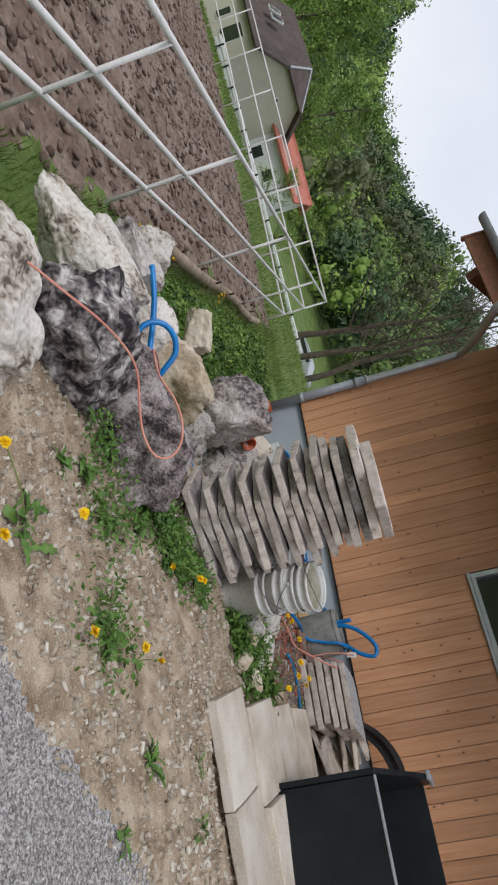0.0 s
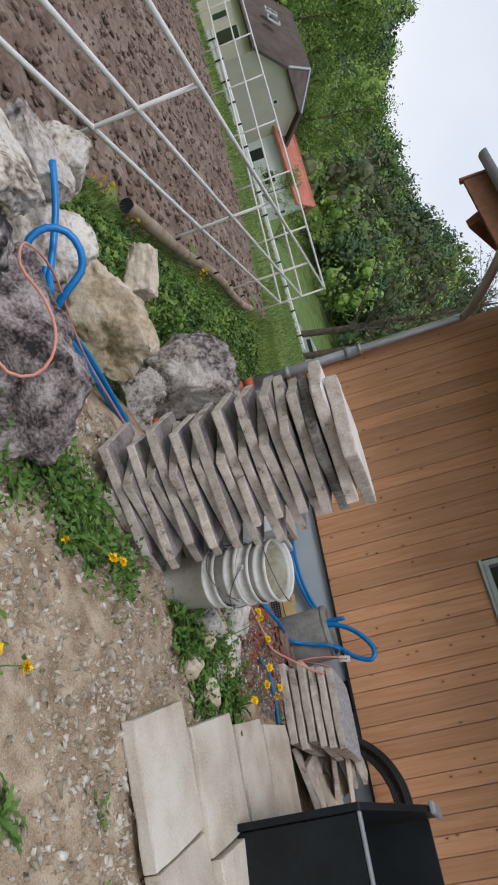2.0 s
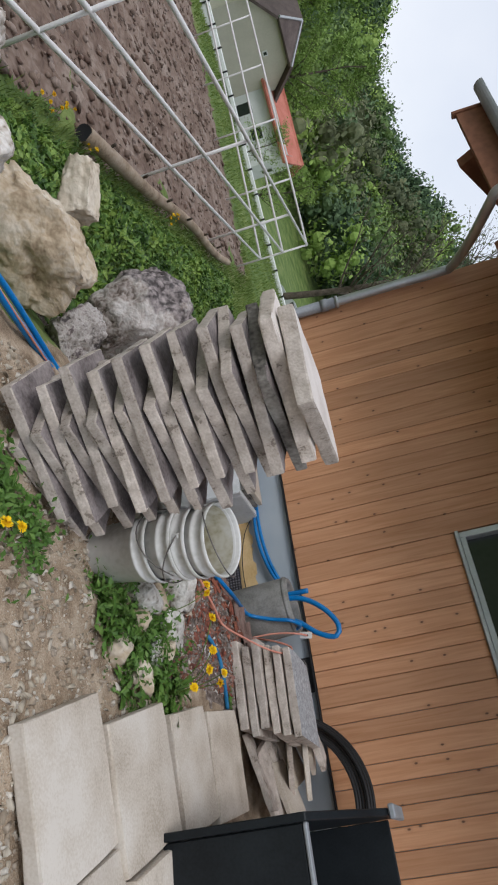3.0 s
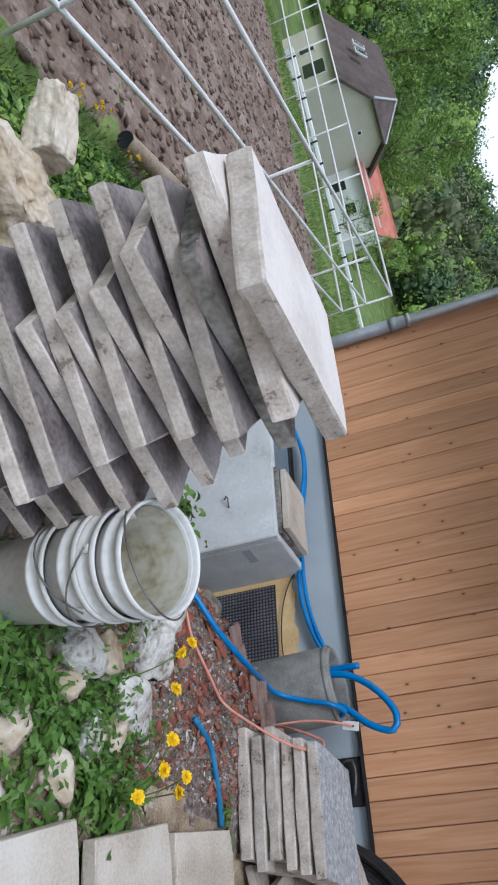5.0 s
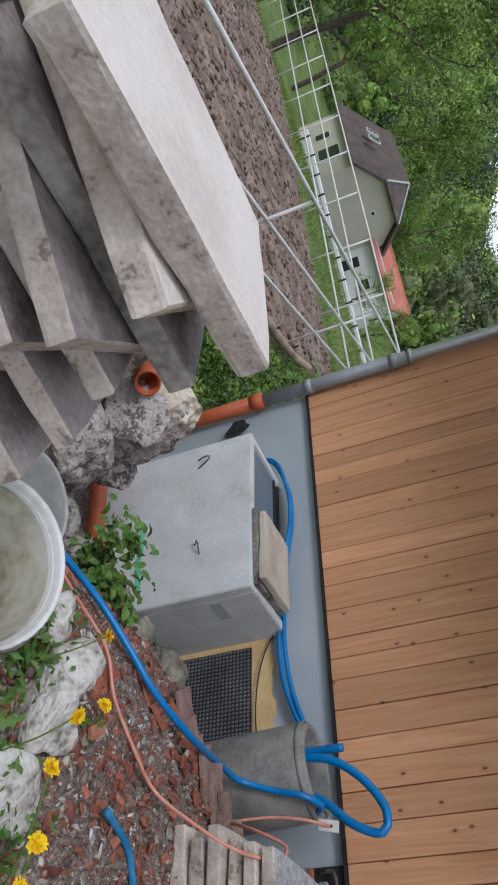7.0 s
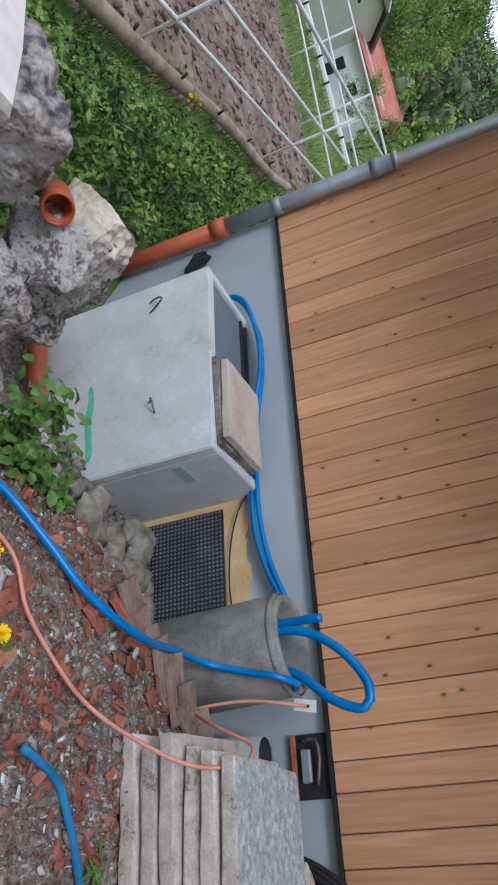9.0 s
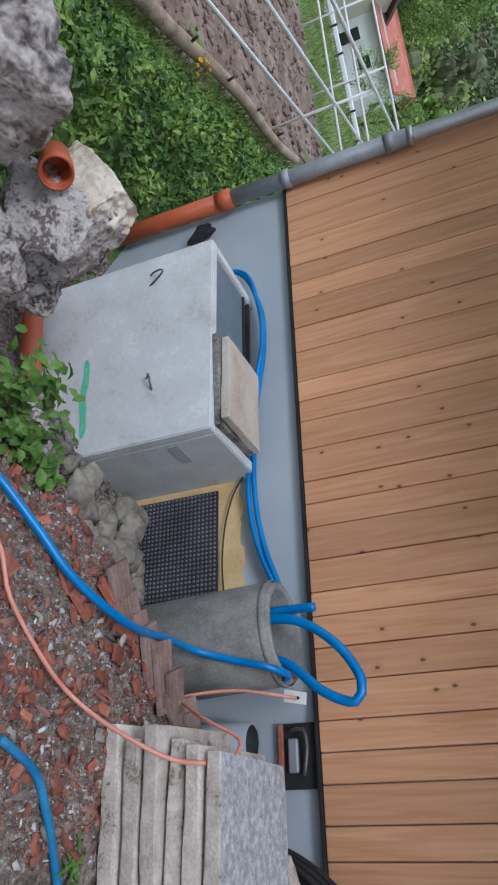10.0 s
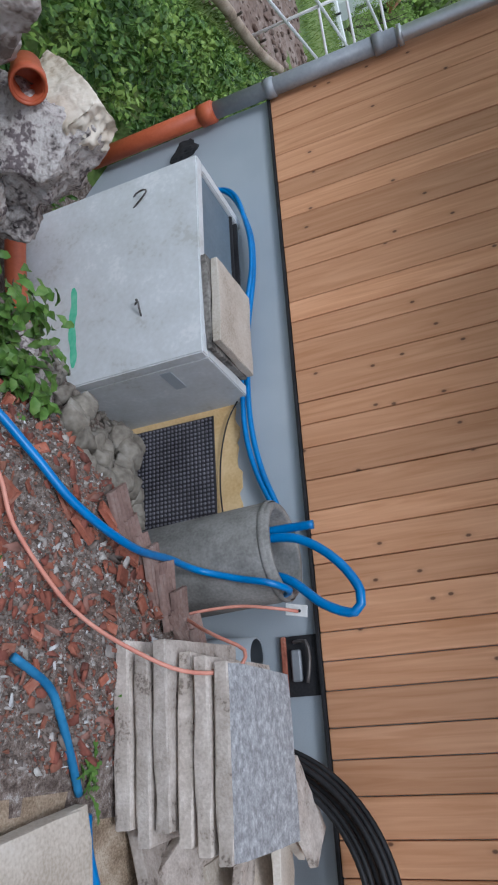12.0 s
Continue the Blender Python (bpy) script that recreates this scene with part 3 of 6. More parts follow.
def build_downpipe():
    d = thing("downpipe", "grey rain downpipe at the house corner with orange foot", "downpipe")
    x, y = -0.415, 6.93
    part("upper_pipe", tube([(x, y, 1.80), (x, y, 2.2), (x, y, 2.80), (x + 0.03, y - 0.06, 2.92), (x + 0.25, 6.4, 3.02), (x + 0.46, 5.85, 3.12), (x + 0.50, 5.70, 3.17), (x + 0.50, 5.68, 3.34)], 0.043, 16), M["zinc_light"], d, "bright zinc upper pipe", True)
    part("lower_pipe", tube([(x, y, 0.62), (x, y, 1.80)], 0.052, 20), M["zinc"], d, "", True)
    for z in (1.03, 1.70):
        part("socket", lathe([(0.053, -0.03), (0.060, -0.03), (0.060, 0.03), (0.053, 0.03)], 20), M["zinc"], d, "", True, Matrix.Translation((x, y, z)))
    part("pipe_clip", lathe([(0.044, -0.014), (0.058, -0.014), (0.058, 0.014), (0.044, 0.014)], 20), M["zinc_light"], d, "bright ring clip", True, Matrix.Translation((x, y, 1.825)))
    part("drain_pipe", tube([(x, y, -0.35), (x, y, 0.66)], 0.058, 20), M["redpipe"], d, "orange plastic drain pipe", True)
    part("drain_socket", lathe([(0.059, -0.045), (0.068, -0.045), (0.068, 0.05), (0.059, 0.05)], 20), M["redpipe"], d, "", True, Matrix.Translation((x, y, 0.60)))
    return d


build_downpipe()


# ---- concrete light well, mat, pipe and plinth fittings ----
def slanted(x0, x1, y):
    """A wavering sprayed line on the wall's face."""
    bm = bmesh.new()
    rows = []
    for i in range(15):
        t = i / 14
        c, w = 0.018 + 0.020 * t + 0.006 * math.sin(t * 9), 0.021 * (1 - (2 * t - 1) ** 6 * 0.6) + 0.003 * math.sin(t * 23)
        rows.append([bm.verts.new((x0 + (x1 - x0) * t, y - 0.002, c + s * w)) for s in (-1, 1)])
    for a, b in zip(rows, rows[1:]):
        bm.faces.new((a[0], b[0], b[1], a[1]))
    return bm


def build_light_well():
    b = thing("light_well", "pale grey cast concrete light well against the wall", "light well")
    x0, x1, y0, y1, z0, z1, t = 0.43, 1.605, 6.46, 7.02, -0.75, 0.745, 0.06
    for a in ((x0, x1, y0, y0 + t, z0, z1), (x0, x0 + t, y0 + t + 0.001, y1, z0, z1), (x1 - t, x1, y0 + t + 0.001, y1, z0, z1)):
        part("side_wall", cuboid(*a, 0.006, 2), M["box"], b)
    part("floor_plate", cuboid(x0 + t, x1 - t, y0 + t, y1, z0, z0 + 0.05), M["box"], b)
    for x, r in ((0.60, 0.0), (1.27, 0.9)):
        part("lifting_hook", tube([(x - 0.045 + 0.02 * r, y0 + 0.004, 0.37 + 0.02 * r), (x - 0.035, y0 - 0.02, 0.40 + 0.015 * r), (x - 0.022, y0 - 0.04, 0.455 - 0.04 * r), (x, y0 - 0.045, 0.475 - 0.045 * r), (x + 0.018, y0 - 0.035, 0.45 - 0.02 * r), (x + 0.03 + 0.02 * r, y0 + 0.004, 0.37 + 0.06 * r)], 0.005, 6), M["wire"], b, "bent steel lifting loop", True)
    part("paint_stroke", slanted(1.02, 1.50, y0), M["green_paint"], b, "green spray paint line")
    part("cast_mark", cuboid(x1 + 0.001, x1 + 0.004, 6.55, 6.72, 0.47, 0.53, 0.001), M["plaster"], b, "raised casting mark")
    part("cover_sheet", cuboid(x0 + t, x1 - t, y0 + t, y1 - 0.13, z1 - 0.03, z1 - 0.018), M["sheet"], b, "blue-grey sheet cover in the top")
    part("cover_edge", cuboid(x0 + t, x1 - t, y1 - 0.129, y1 - 0.115, z1 - 0.03, z1 - 0.005), M["dark"], b, "dark edge bar")
    part("cover_edge", cuboid(x0 + t, x1 - t, y1 - 0.06, y1 - 0.045, z1 - 0.03, z1 - 0.005), M["dark"], b, "dark edge bar")
    return b


build_light_well()


def build_mat():
    m = thing("dimpled_membrane", "black dimpled drainage membrane sheet against plinth", "membrane")
    bm = cuboid(1.645, 2.20, WALL_Y + 0.004, WALL_Y + 0.012, -0.15, 0.53)
    part("sheet", bm, M["membrane"], m)
    bm = bmesh.new()
    for i in range(24):
        for j in range(30):
            bmesh.ops.create_cone(bm, segments=6, radius1=0.0088, radius2=0.0055, depth=0.011, cap_ends=True, matrix=Matrix.Translation((1.659 + i * 0.0229, WALL_Y + 0.001, -0.14 + j * 0.0225)) @ Matrix.Rotation(radians(90), 4, "X"))
    tagged(part("embossing", bm, M["dimple"], m), kind="stuff")
    f = thing("insulation_board", "torn yellow foam insulation board on the plinth", "insulation")
    bm = bmesh.new()
    rr = random.Random(4)
    top = [(1.575 + k * 0.027, 0.655 + rr.uniform(-0.012, 0.018) - 0.0 * k) for k in range(24)]
    pts = [(1.575, -0.3)] + top + [(2.21, -0.3)]
    fr = [bm.verts.new((a, WALL_Y + 0.014, c)) for a, c in pts]
    bk = [bm.verts.new((a, WALL_Y + 0.028, c)) for a, c in pts]
    bm.faces.new(fr[::-1])
    bm.faces.new(bk)
    for i in range(len(pts)):
        j = (i + 1) % len(pts)
        bm.faces.new((fr[i], fr[j], bk[j], bk[i]))
    part("board", bm, M["foam"], f)


build_mat()


def build_concrete_pipe():
    p = thing("concrete_pipe", "upright dark grey concrete pipe beside the wall", "concrete pipe", Matrix.Translation((2.555, 6.66, 0.0)) @ Matrix.Rotation(radians(-3), 4, "Y"))
    part("barrel", lathe([(0.155, -0.3), (0.21, -0.3), (0.205, 0.95), (0.198, 0.985), (0.192, 0.995), (0.172, 0.995), (0.165, 0.985), (0.158, -0.3)], 48), M["greypipe"], p, "", True)
    part("rim", lathe([(0.2055, 0.955), (0.209, 0.958), (0.209, 0.975), (0.2035, 0.98)], 48), M["greypipe"], p, "", True)


build_concrete_pipe()


# ---- slabs ----
def slab_bm(sx, sy, h, seed, chip=0.006):
    rnd = random.Random(seed)
    bm = cuboid(-sx / 2, sx / 2, -sy / 2, sy / 2, 0, h)
    bmesh.ops.subdivide_edges(bm, edges=bm.edges[:], cuts=5, use_grid_fill=True)
    o = Vector((rnd.uniform(0, 90), rnd.uniform(0, 90), rnd.uniform(0, 90)))
    for v in bm.verts:
        ex = abs(abs(v.co.x) - sx / 2) < 1e-4
        ey = abs(abs(v.co.y) - sy / 2) < 1e-4
        ez = v.co.z < 1e-4 or v.co.z > h - 1e-4
        c = noise.noise(v.co * 9 + o)
        if (ex or ey) and ez:
            k = chip * max(0.15, c + 0.35) * (2 if ex and ey else 1)
            if ex:
                v.co.x -= math.copysign(k, v.co.x)
            if ey:
                v.co.y -= math.copysign(k, v.co.y)
            v.co.z += (k * 0.8 if v.co.z < h / 2 else -k * 0.8)
        else:
            v.co += Vector((c, noise.noise(v.co * 9 - o), noise.noise(v.co * 7 + o * 2))) * 0.0016
    bm.normal_update()
    return bm


def slab(m, size, material, label, group, seed, name="paving_slab"):
    bm = slab_bm(*size, seed)
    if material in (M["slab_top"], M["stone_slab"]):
        # upward faces take the given top material, all others the darker concrete
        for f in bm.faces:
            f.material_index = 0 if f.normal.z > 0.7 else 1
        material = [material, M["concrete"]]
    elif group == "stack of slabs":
        # flat upper and under faces take a darker concrete than the edges
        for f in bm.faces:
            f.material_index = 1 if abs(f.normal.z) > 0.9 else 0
        material = [material, M["dark_face"]]
    ob = part(name, bm, material)
    ob.matrix_basis = m
    return tagged(ob, label, "paving slab", group)


def crossed(corner, turn, length, width):
    """Centre of a slab whose long front edge starts at corner and runs along turn."""
    c, q = math.cos(radians(turn)), math.sin(radians(turn))
    return corner[0] + c * length / 2 - q * width / 2, corner[1] + q * length / 2 + c * width / 2


def build_stack():
    """Slabs laid crosswise in turn, so that the corners of every second one stand proud."""
    rnd = random.Random(11)
    L, W, pitch = 0.545, 0.38, 0.0526
    for k in range(20, -1, -1):
        mt, lb, h = M["concrete"], "weathered grey concrete slab in a crosswise stack", 0.047
        z = 1.575 - pitch * (k - 1)
        if k % 2:
            turn = 50 + rnd.uniform(-5, 5)
            end = (2.915 + rnd.uniform(-0.02, 0.02), 3.985 + rnd.uniform(-0.02, 0.02))
            corner = (end[0] - math.cos(radians(turn)) * L, end[1] - math.sin(radians(turn)) * L)
        else:
            turn = 74 + rnd.uniform(-4, 4)
            corner = (2.712 + rnd.uniform(-0.014, 0.014), (3.63 if k == 4 else 3.695) + rnd.uniform(-0.016, 0.016))
        tilt = (rnd.uniform(-0.9, 0.9), rnd.uniform(-0.9, 0.9))
        if k == 0:
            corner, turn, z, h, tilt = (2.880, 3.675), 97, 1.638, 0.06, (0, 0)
            mt, lb = M["slab_top"], "concrete slab with a pale upper face on top of the stack"
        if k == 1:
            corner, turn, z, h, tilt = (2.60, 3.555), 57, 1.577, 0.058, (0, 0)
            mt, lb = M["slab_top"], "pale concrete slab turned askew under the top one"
        if k == 2:
            corner, turn, mt, lb = (2.757, 3.663), 84, M["mossy"], "dark lichened concrete slab in the stack"
        x, y = crossed(corner, turn, L, W)
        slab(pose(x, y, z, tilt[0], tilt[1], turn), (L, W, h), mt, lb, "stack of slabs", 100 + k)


build_stack()


def build_pile():
    rnd = random.Random(5)
    base = gz1(3.25, 6.1) + 0.01
    for i in range(6):
        last = i == 5
        slab(pose(3.245 + rnd.uniform(-0.03, 0.03) - 0.02 * (5 - i), 6.18 + rnd.uniform(-0.02, 0.02) - 0.012 * (5 - i), base + i * 0.06, 0, 0, 0.5 + rnd.uniform(-3, 3)), (0.5, 0.5, 0.052), M["concrete"] if not last else M["stone_slab"], "grey concrete slab in a low pile by the plinth" if not last else "stained grey slab on top of the low pile", "low pile of slabs", 300 + i)


build_pile()


def build_pavers():
    rows = [((3.805, 4.07), 20, 0.0, 0.49, "pale beige concrete paver set in the yard"), ((4.285, 4.245), 19, 0.0, 0.49, "pale beige concrete paver set in the yard"),
            ((3.755, 4.575), 17.5, 0.038, 0.49, "grey-beige concrete paver beside weeds"), ((3.665, 5.125), 14, 0.03, 0.41, "beige paver with a dirty edge next to rubble"), ((3.61, 5.555), 9, 0.032, 0.43, "stained dark grey paver near the slab pile"), ((4.24, 4.745), 17.5, 0.02, 0.48, "grey-beige concrete paver under the black container")]
    for i, ((x, y), a, lift, width, lb) in enumerate(rows):
        slab(pose(x, y, gz1(x, y) + 0.008 + lift, 2.5 if lift else 0.6, 0.5, a), (0.5, width, 0.06), M["paver"], lb, "row of pavers", 500 + i)


build_pavers()


# ---- rocks ----
def boulder(c, size, turn, seed, material, label, **kw):
    ob = part("boulder", rock_bm(seed, size, **kw), material, None, "", True)
    ob.matrix_basis = pose(*c, 0, 0, 0) @ pose(0, 0, 0, *turn)
    return tagged(ob, label, "boulder", "row of boulders")


D_, W_, G_, T_ = M["dark_rock"], M["white_rock"], M["grey_rock"], M["tan_rock"]
ROCKS = [
    ((2.67, 1.88, 0.50), (0.40, 0.30, 0.27), (0, 0, 20), 1, W_, "pale limestone boulder at the yard edge"),
    ((2.36, 2.36, 0.56), (0.50, 0.38, 0.33), (0, 10, 125), 2, D_, "large pitted boulder dark with lichen"),
    ((2.53, 2.96, 0.56), (0.46, 0.39, 0.36), (0, 0, 48), 3, M["brown_rock"], "grey boulder with dark lichen and a cable over it"),
    ((1.75, 2.44, 0.56), (0.46, 0.20, 0.26), (0, -6, 32), 4, W_, "long pale limestone boulder behind the dark one"),
    ((1.66, 2.65, 0.66), (0.36, 0.19, 0.13), (0, -12, 32), 5, W_, "flat pale upright limestone block"),
    ((1.39, 2.89, 0.62), (0.29, 0.25, 0.22), (0, -5, 32), 6, M["capped_rock"], "grey limestone block with a dark cap"),
    ((1.18, 3.04, 0.70), (0.20, 0.18, 0.18), (0, 0, 20), 17, W_, "small pale limestone behind the grey one"),
    ((1.54, 3.20, 0.51), (0.35, 0.28, 0.27), (0, 0, 45), 7, W_, "white limestone boulder under a blue hose"),
    ((1.00, 3.98, 0.70), (0.25, 0.17, 0.16), (0, 10, 30), 8, M["cream_rock"], "small squared yellowish stone block"),
    ((1.45, 3.86, 0.57), (0.42, 0.31, 0.31), (0, 0, 45), 9, T_, "big tan limestone boulder with rough face"),
    ((1.04, 5.00, 0.55), (0.37, 0.35, 0.42), (0, 0, 20), 10, M["capped_rock"], "tall pale boulder with dark lichened cap"),
    ((1.56, 4.43, 0.42), (0.25, 0.22, 0.20), (0, 0, 60), 12, G_, "grey limestone boulder in the gap"),
    ((1.08, 5.56, 0.46), (0.31, 0.26, 0.30), (0, 20, 30), 13, G_, "rough grey boulder beside the light well"),
    ((0.95, 5.60, 0.64), (0.38, 0.16, 0.14), (0, -26, 0), 14, M["cream_rock"], "long cream limestone block"),
    ((1.34, 5.42, 0.22), (0.28, 0.26, 0.24), (0, 0, 10), 15, G_, "dark shaded boulder low in the pit"),
    ((1.12, 5.68, 0.26), (0.25, 0.19, 0.18), (0, 0, 10), 16, G_, "dark shaded boulder low in the pit"),
]
for c, s, tr, sd, mt, lb in ROCKS:
    boulder(c, s, tr, sd, mt, lb, bites=0.22 if mt is D_ else 0.0, block="block" in lb)


# ---- bucket ----
def build_buckets():
    b = thing("bucket_stack", "nest of white plastic buckets, top one holding dregs", "bucket", pose(2.875, 4.395, 0.60, 9, 9, 0) @ Matrix.Scale(0.95, 4))
    prof = [(0.0, 0.0), (0.120, 0.0), (0.125, 0.012), (0.142, 0.255), (0.150, 0.257), (0.150, 0.270), (0.1435, 0.273), (0.146, 0.312), (0.157, 0.314), (0.158, 0.330), (0.153, 0.334), (0.1475, 0.326), (0.143, 0.28), (0.121, 0.02), (0.0, 0.018)]
    for i, (z, tilt, dx) in enumerate(((0.0, 0, 0.0), (0.125, 0.6, 0.0), (0.20, 1.4, 0.0), (0.300, 2.6, 0.0))):
        m = Matrix.Translation((dx, -dx, z)) @ pose(0, 0, 0, tilt, tilt, 0) @ pose(0, 0, 0, 0, 0, 40 * i)
        bucket = part("bucket", lathe(prof, 56), M["bucket"], b, "", True, m)
        a = 0.9 + 1.3 * i
        ring = [(0.159 * math.cos(a + q), 0.159 * math.sin(a + q), 0.30 - 0.13 * math.sin(q)) for q in np.linspace(0, math.pi, 9)]
        if i == 3:
            ring = [(0.159 * math.cos(q), 0.159 * math.sin(q), 0.312 + 0.075 * math.sin(q - 2.2)) for q in np.linspace(2.2, 2.2 + math.pi, 11)]
        part("handle", tube(ring, 0.0028, 6), M["wire"], bucket, "thin steel wire handle", True)
        for q in (a, a + math.pi):
            part("handle_lug", cuboid(-0.012, 0.012, -0.004, 0.006, -0.014, 0.014, 0.003), M["bucket"], bucket, "", False, pose(0.150 * math.cos(q), 0.150 * math.sin(q), 0.295, 0, 0, math.degrees(q) - 90))
        if i == 3:
            bm = bmesh.new()
            bmesh.ops.create_circle(bm, cap_ends=True, segments=40, radius=0.1222, matrix=Matrix.Translation((0, 0, 0.055)))
            part("sediment", bm, M["sludge"], bucket, "greenish dregs with pale scum")
            part("stained_lining", lathe([(0.1200, 0.05), (0.1385, 0.262), (0.1415, 0.300)], 56), M["stain"], bucket, "inner wall with greenish stains", True)
    c = thing("bucket", "white plastic bucket behind the nest", "bucket", pose(2.57, 4.56, 0.655, 8, 6, 0) @ Matrix.Scale(0.95, 4))
    part("body", lathe(prof, 44), M["bucket"], c, "", True)
    part("handle", tube([(-0.02, -0.155, 0.30), (0.1, -0.13, 0.34), (0.160, 0.0, 0.36), (0.1, 0.13, 0.34), (-0.02, 0.155, 0.30)], 0.003, 6), M["wire"], c, "", True)


build_buckets()


# ---- black bin ----
def build_bin():
    b = thing("black_container", "large open black container with pale worn rim on pavers", "container")

    def panel(pts, axis, a, c):
        bm = bmesh.new()
        lo = [bm.verts.new((a, p, q) if axis == "x" else (p, a, q)) for p, q in pts]
        hi = [bm.verts.new((c, p, q) if axis == "x" else (p, c, q)) for p, q in pts]
        bm.faces.new(lo)
        bm.faces.new(hi[::-1])
        for i in range(len(pts)):
            j = (i + 1) % len(pts)
            bm.faces.new((lo[j], lo[i], hi[i], hi[j]))
        bmesh.ops.recalc_face_normals(bm, faces=bm.faces[:])
        bmesh.ops.bevel(bm, geom=bm.edges[:], offset=0.004, segments=1, affect="EDGES")
        return bm

    part("front_panel", panel([(3.965, 0.69), (5.2, 0.69), (5.2, 1.24), (3.965, 1.24)], "y", 4.72, 4.75), M["black"], b)
    part("front_rim", cuboid(3.962, 5.2, 4.715, 4.755, 1.243, 1.258, 0.004), M["zinc"], b, "pale worn metal rim")
    side = [(4.70, 0.69), (5.62, 0.69), (5.66, 1.50), (5.30, 1.50), (4.70, 1.26)]
    part("side_panel", panel(side, "x", 3.93, 3.962), M["black"], b)
    part("side_panel", panel(side, "x", 5.202, 5.235), M["black"], b)
    part("side_rim", cuboid(3.915, 3.975, 5.28, 5.68, 1.503, 1.53, 0.006), M["zinc"], b, "pale worn metal rim")
    part("back_panel", panel([(3.965, 0.69), (5.2, 0.69), (5.2, 1.46), (3.965, 1.46)], "y", 5.60, 5.63), M["black"], b)
    part("floor_panel", cuboid(3.965, 5.2, 4.752, 5.598, 0.70, 0.73), M["black"], b)
    return b


build_bin()


# ---- steel frame over the field ----
P0, DIR = Vector((-1.03, 4.06, 0)), Vector((-7.1, 9.6, 0)).normalized()


def build_trellis():
    f = thing("field_frame", "white steel post and rail frame round the field", "frame")
    end = P0 + DIR * 10.6

    def run(a, b, zs_a, zs_b, marks, r):
        for za, zb in zip(zs_a, zs_b):
            part("rail", tube([a + Vector((0, 0, za)), b + Vector((0, 0, zb))], r, 8), M["frame_steel"], f, "", True)
        for t in marks:
            p = a.lerp(b, t)
            zt = zs_a[0] + (zs_b[0] - zs_a[0]) * t
            part("post", tube([p + Vector((0, 0, gz1(p.x, p.y) - 0.1)), p + Vector((0, 0, zt + 0.02))], r * 0.9, 8), M["frame_steel"], f, "", True)

    run(P0 - DIR * 4.12, end, (1.13, 0.62, 0.27), (1.48, 0.93, 0.42), [(k + 4.12) / 14.72 for k in (-4.12, -2.06, 0, 3.36, 7.42, 10.6)], 0.023)
    far = Vector((-28.8, 9.6, 0))
    run(end, far, (1.48, 0.93, 0.42), (1.50, 0.95, 0.42), [k / 11 for k in range(1, 12)], 0.024)


build_trellis()


def build_log():
    lg = thing("log", "long pale barked log along the field edge", "log")
    a, b = Vector((-1.74, 5.24, 0.02)), Vector((-5.6, 10.75, 0.03))
    pts = [a.lerp(b, t) + Vector((0.05 * math.sin(t * 9), 0.03 * math.cos(t * 7), 0.02 * math.sin(t * 13))) for t in np.linspace(0, 1, 9)]
    part("trunk", tube(pts, 0.08, 16, taper=0.058), M["log"], lg, "", True)
    # the trunk is solid: this near-black disc stands in for a hollow's shade
    part("cut_end", lathe([(0.0, 0.0), (0.076, 0.0), (0.079, 0.004)], 16), M["dark"], lg, "flat dark disc painted as the shaded hollow of the cut end", False, Matrix.Translation(pts[0] + (a - b).normalized() * 0.003) @ (a - b).to_track_quat("Z", "Y").to_matrix().to_4x4())
    for k in range(6):
        p = a.lerp(b, 0.08 + 0.15 * k)
        part("stub", tube([p + Vector((0, 0, 0.06)), p + Vector((0.06, -0.05, 0.14))], 0.016, 8), M["bark"], lg, "", True)


build_log()


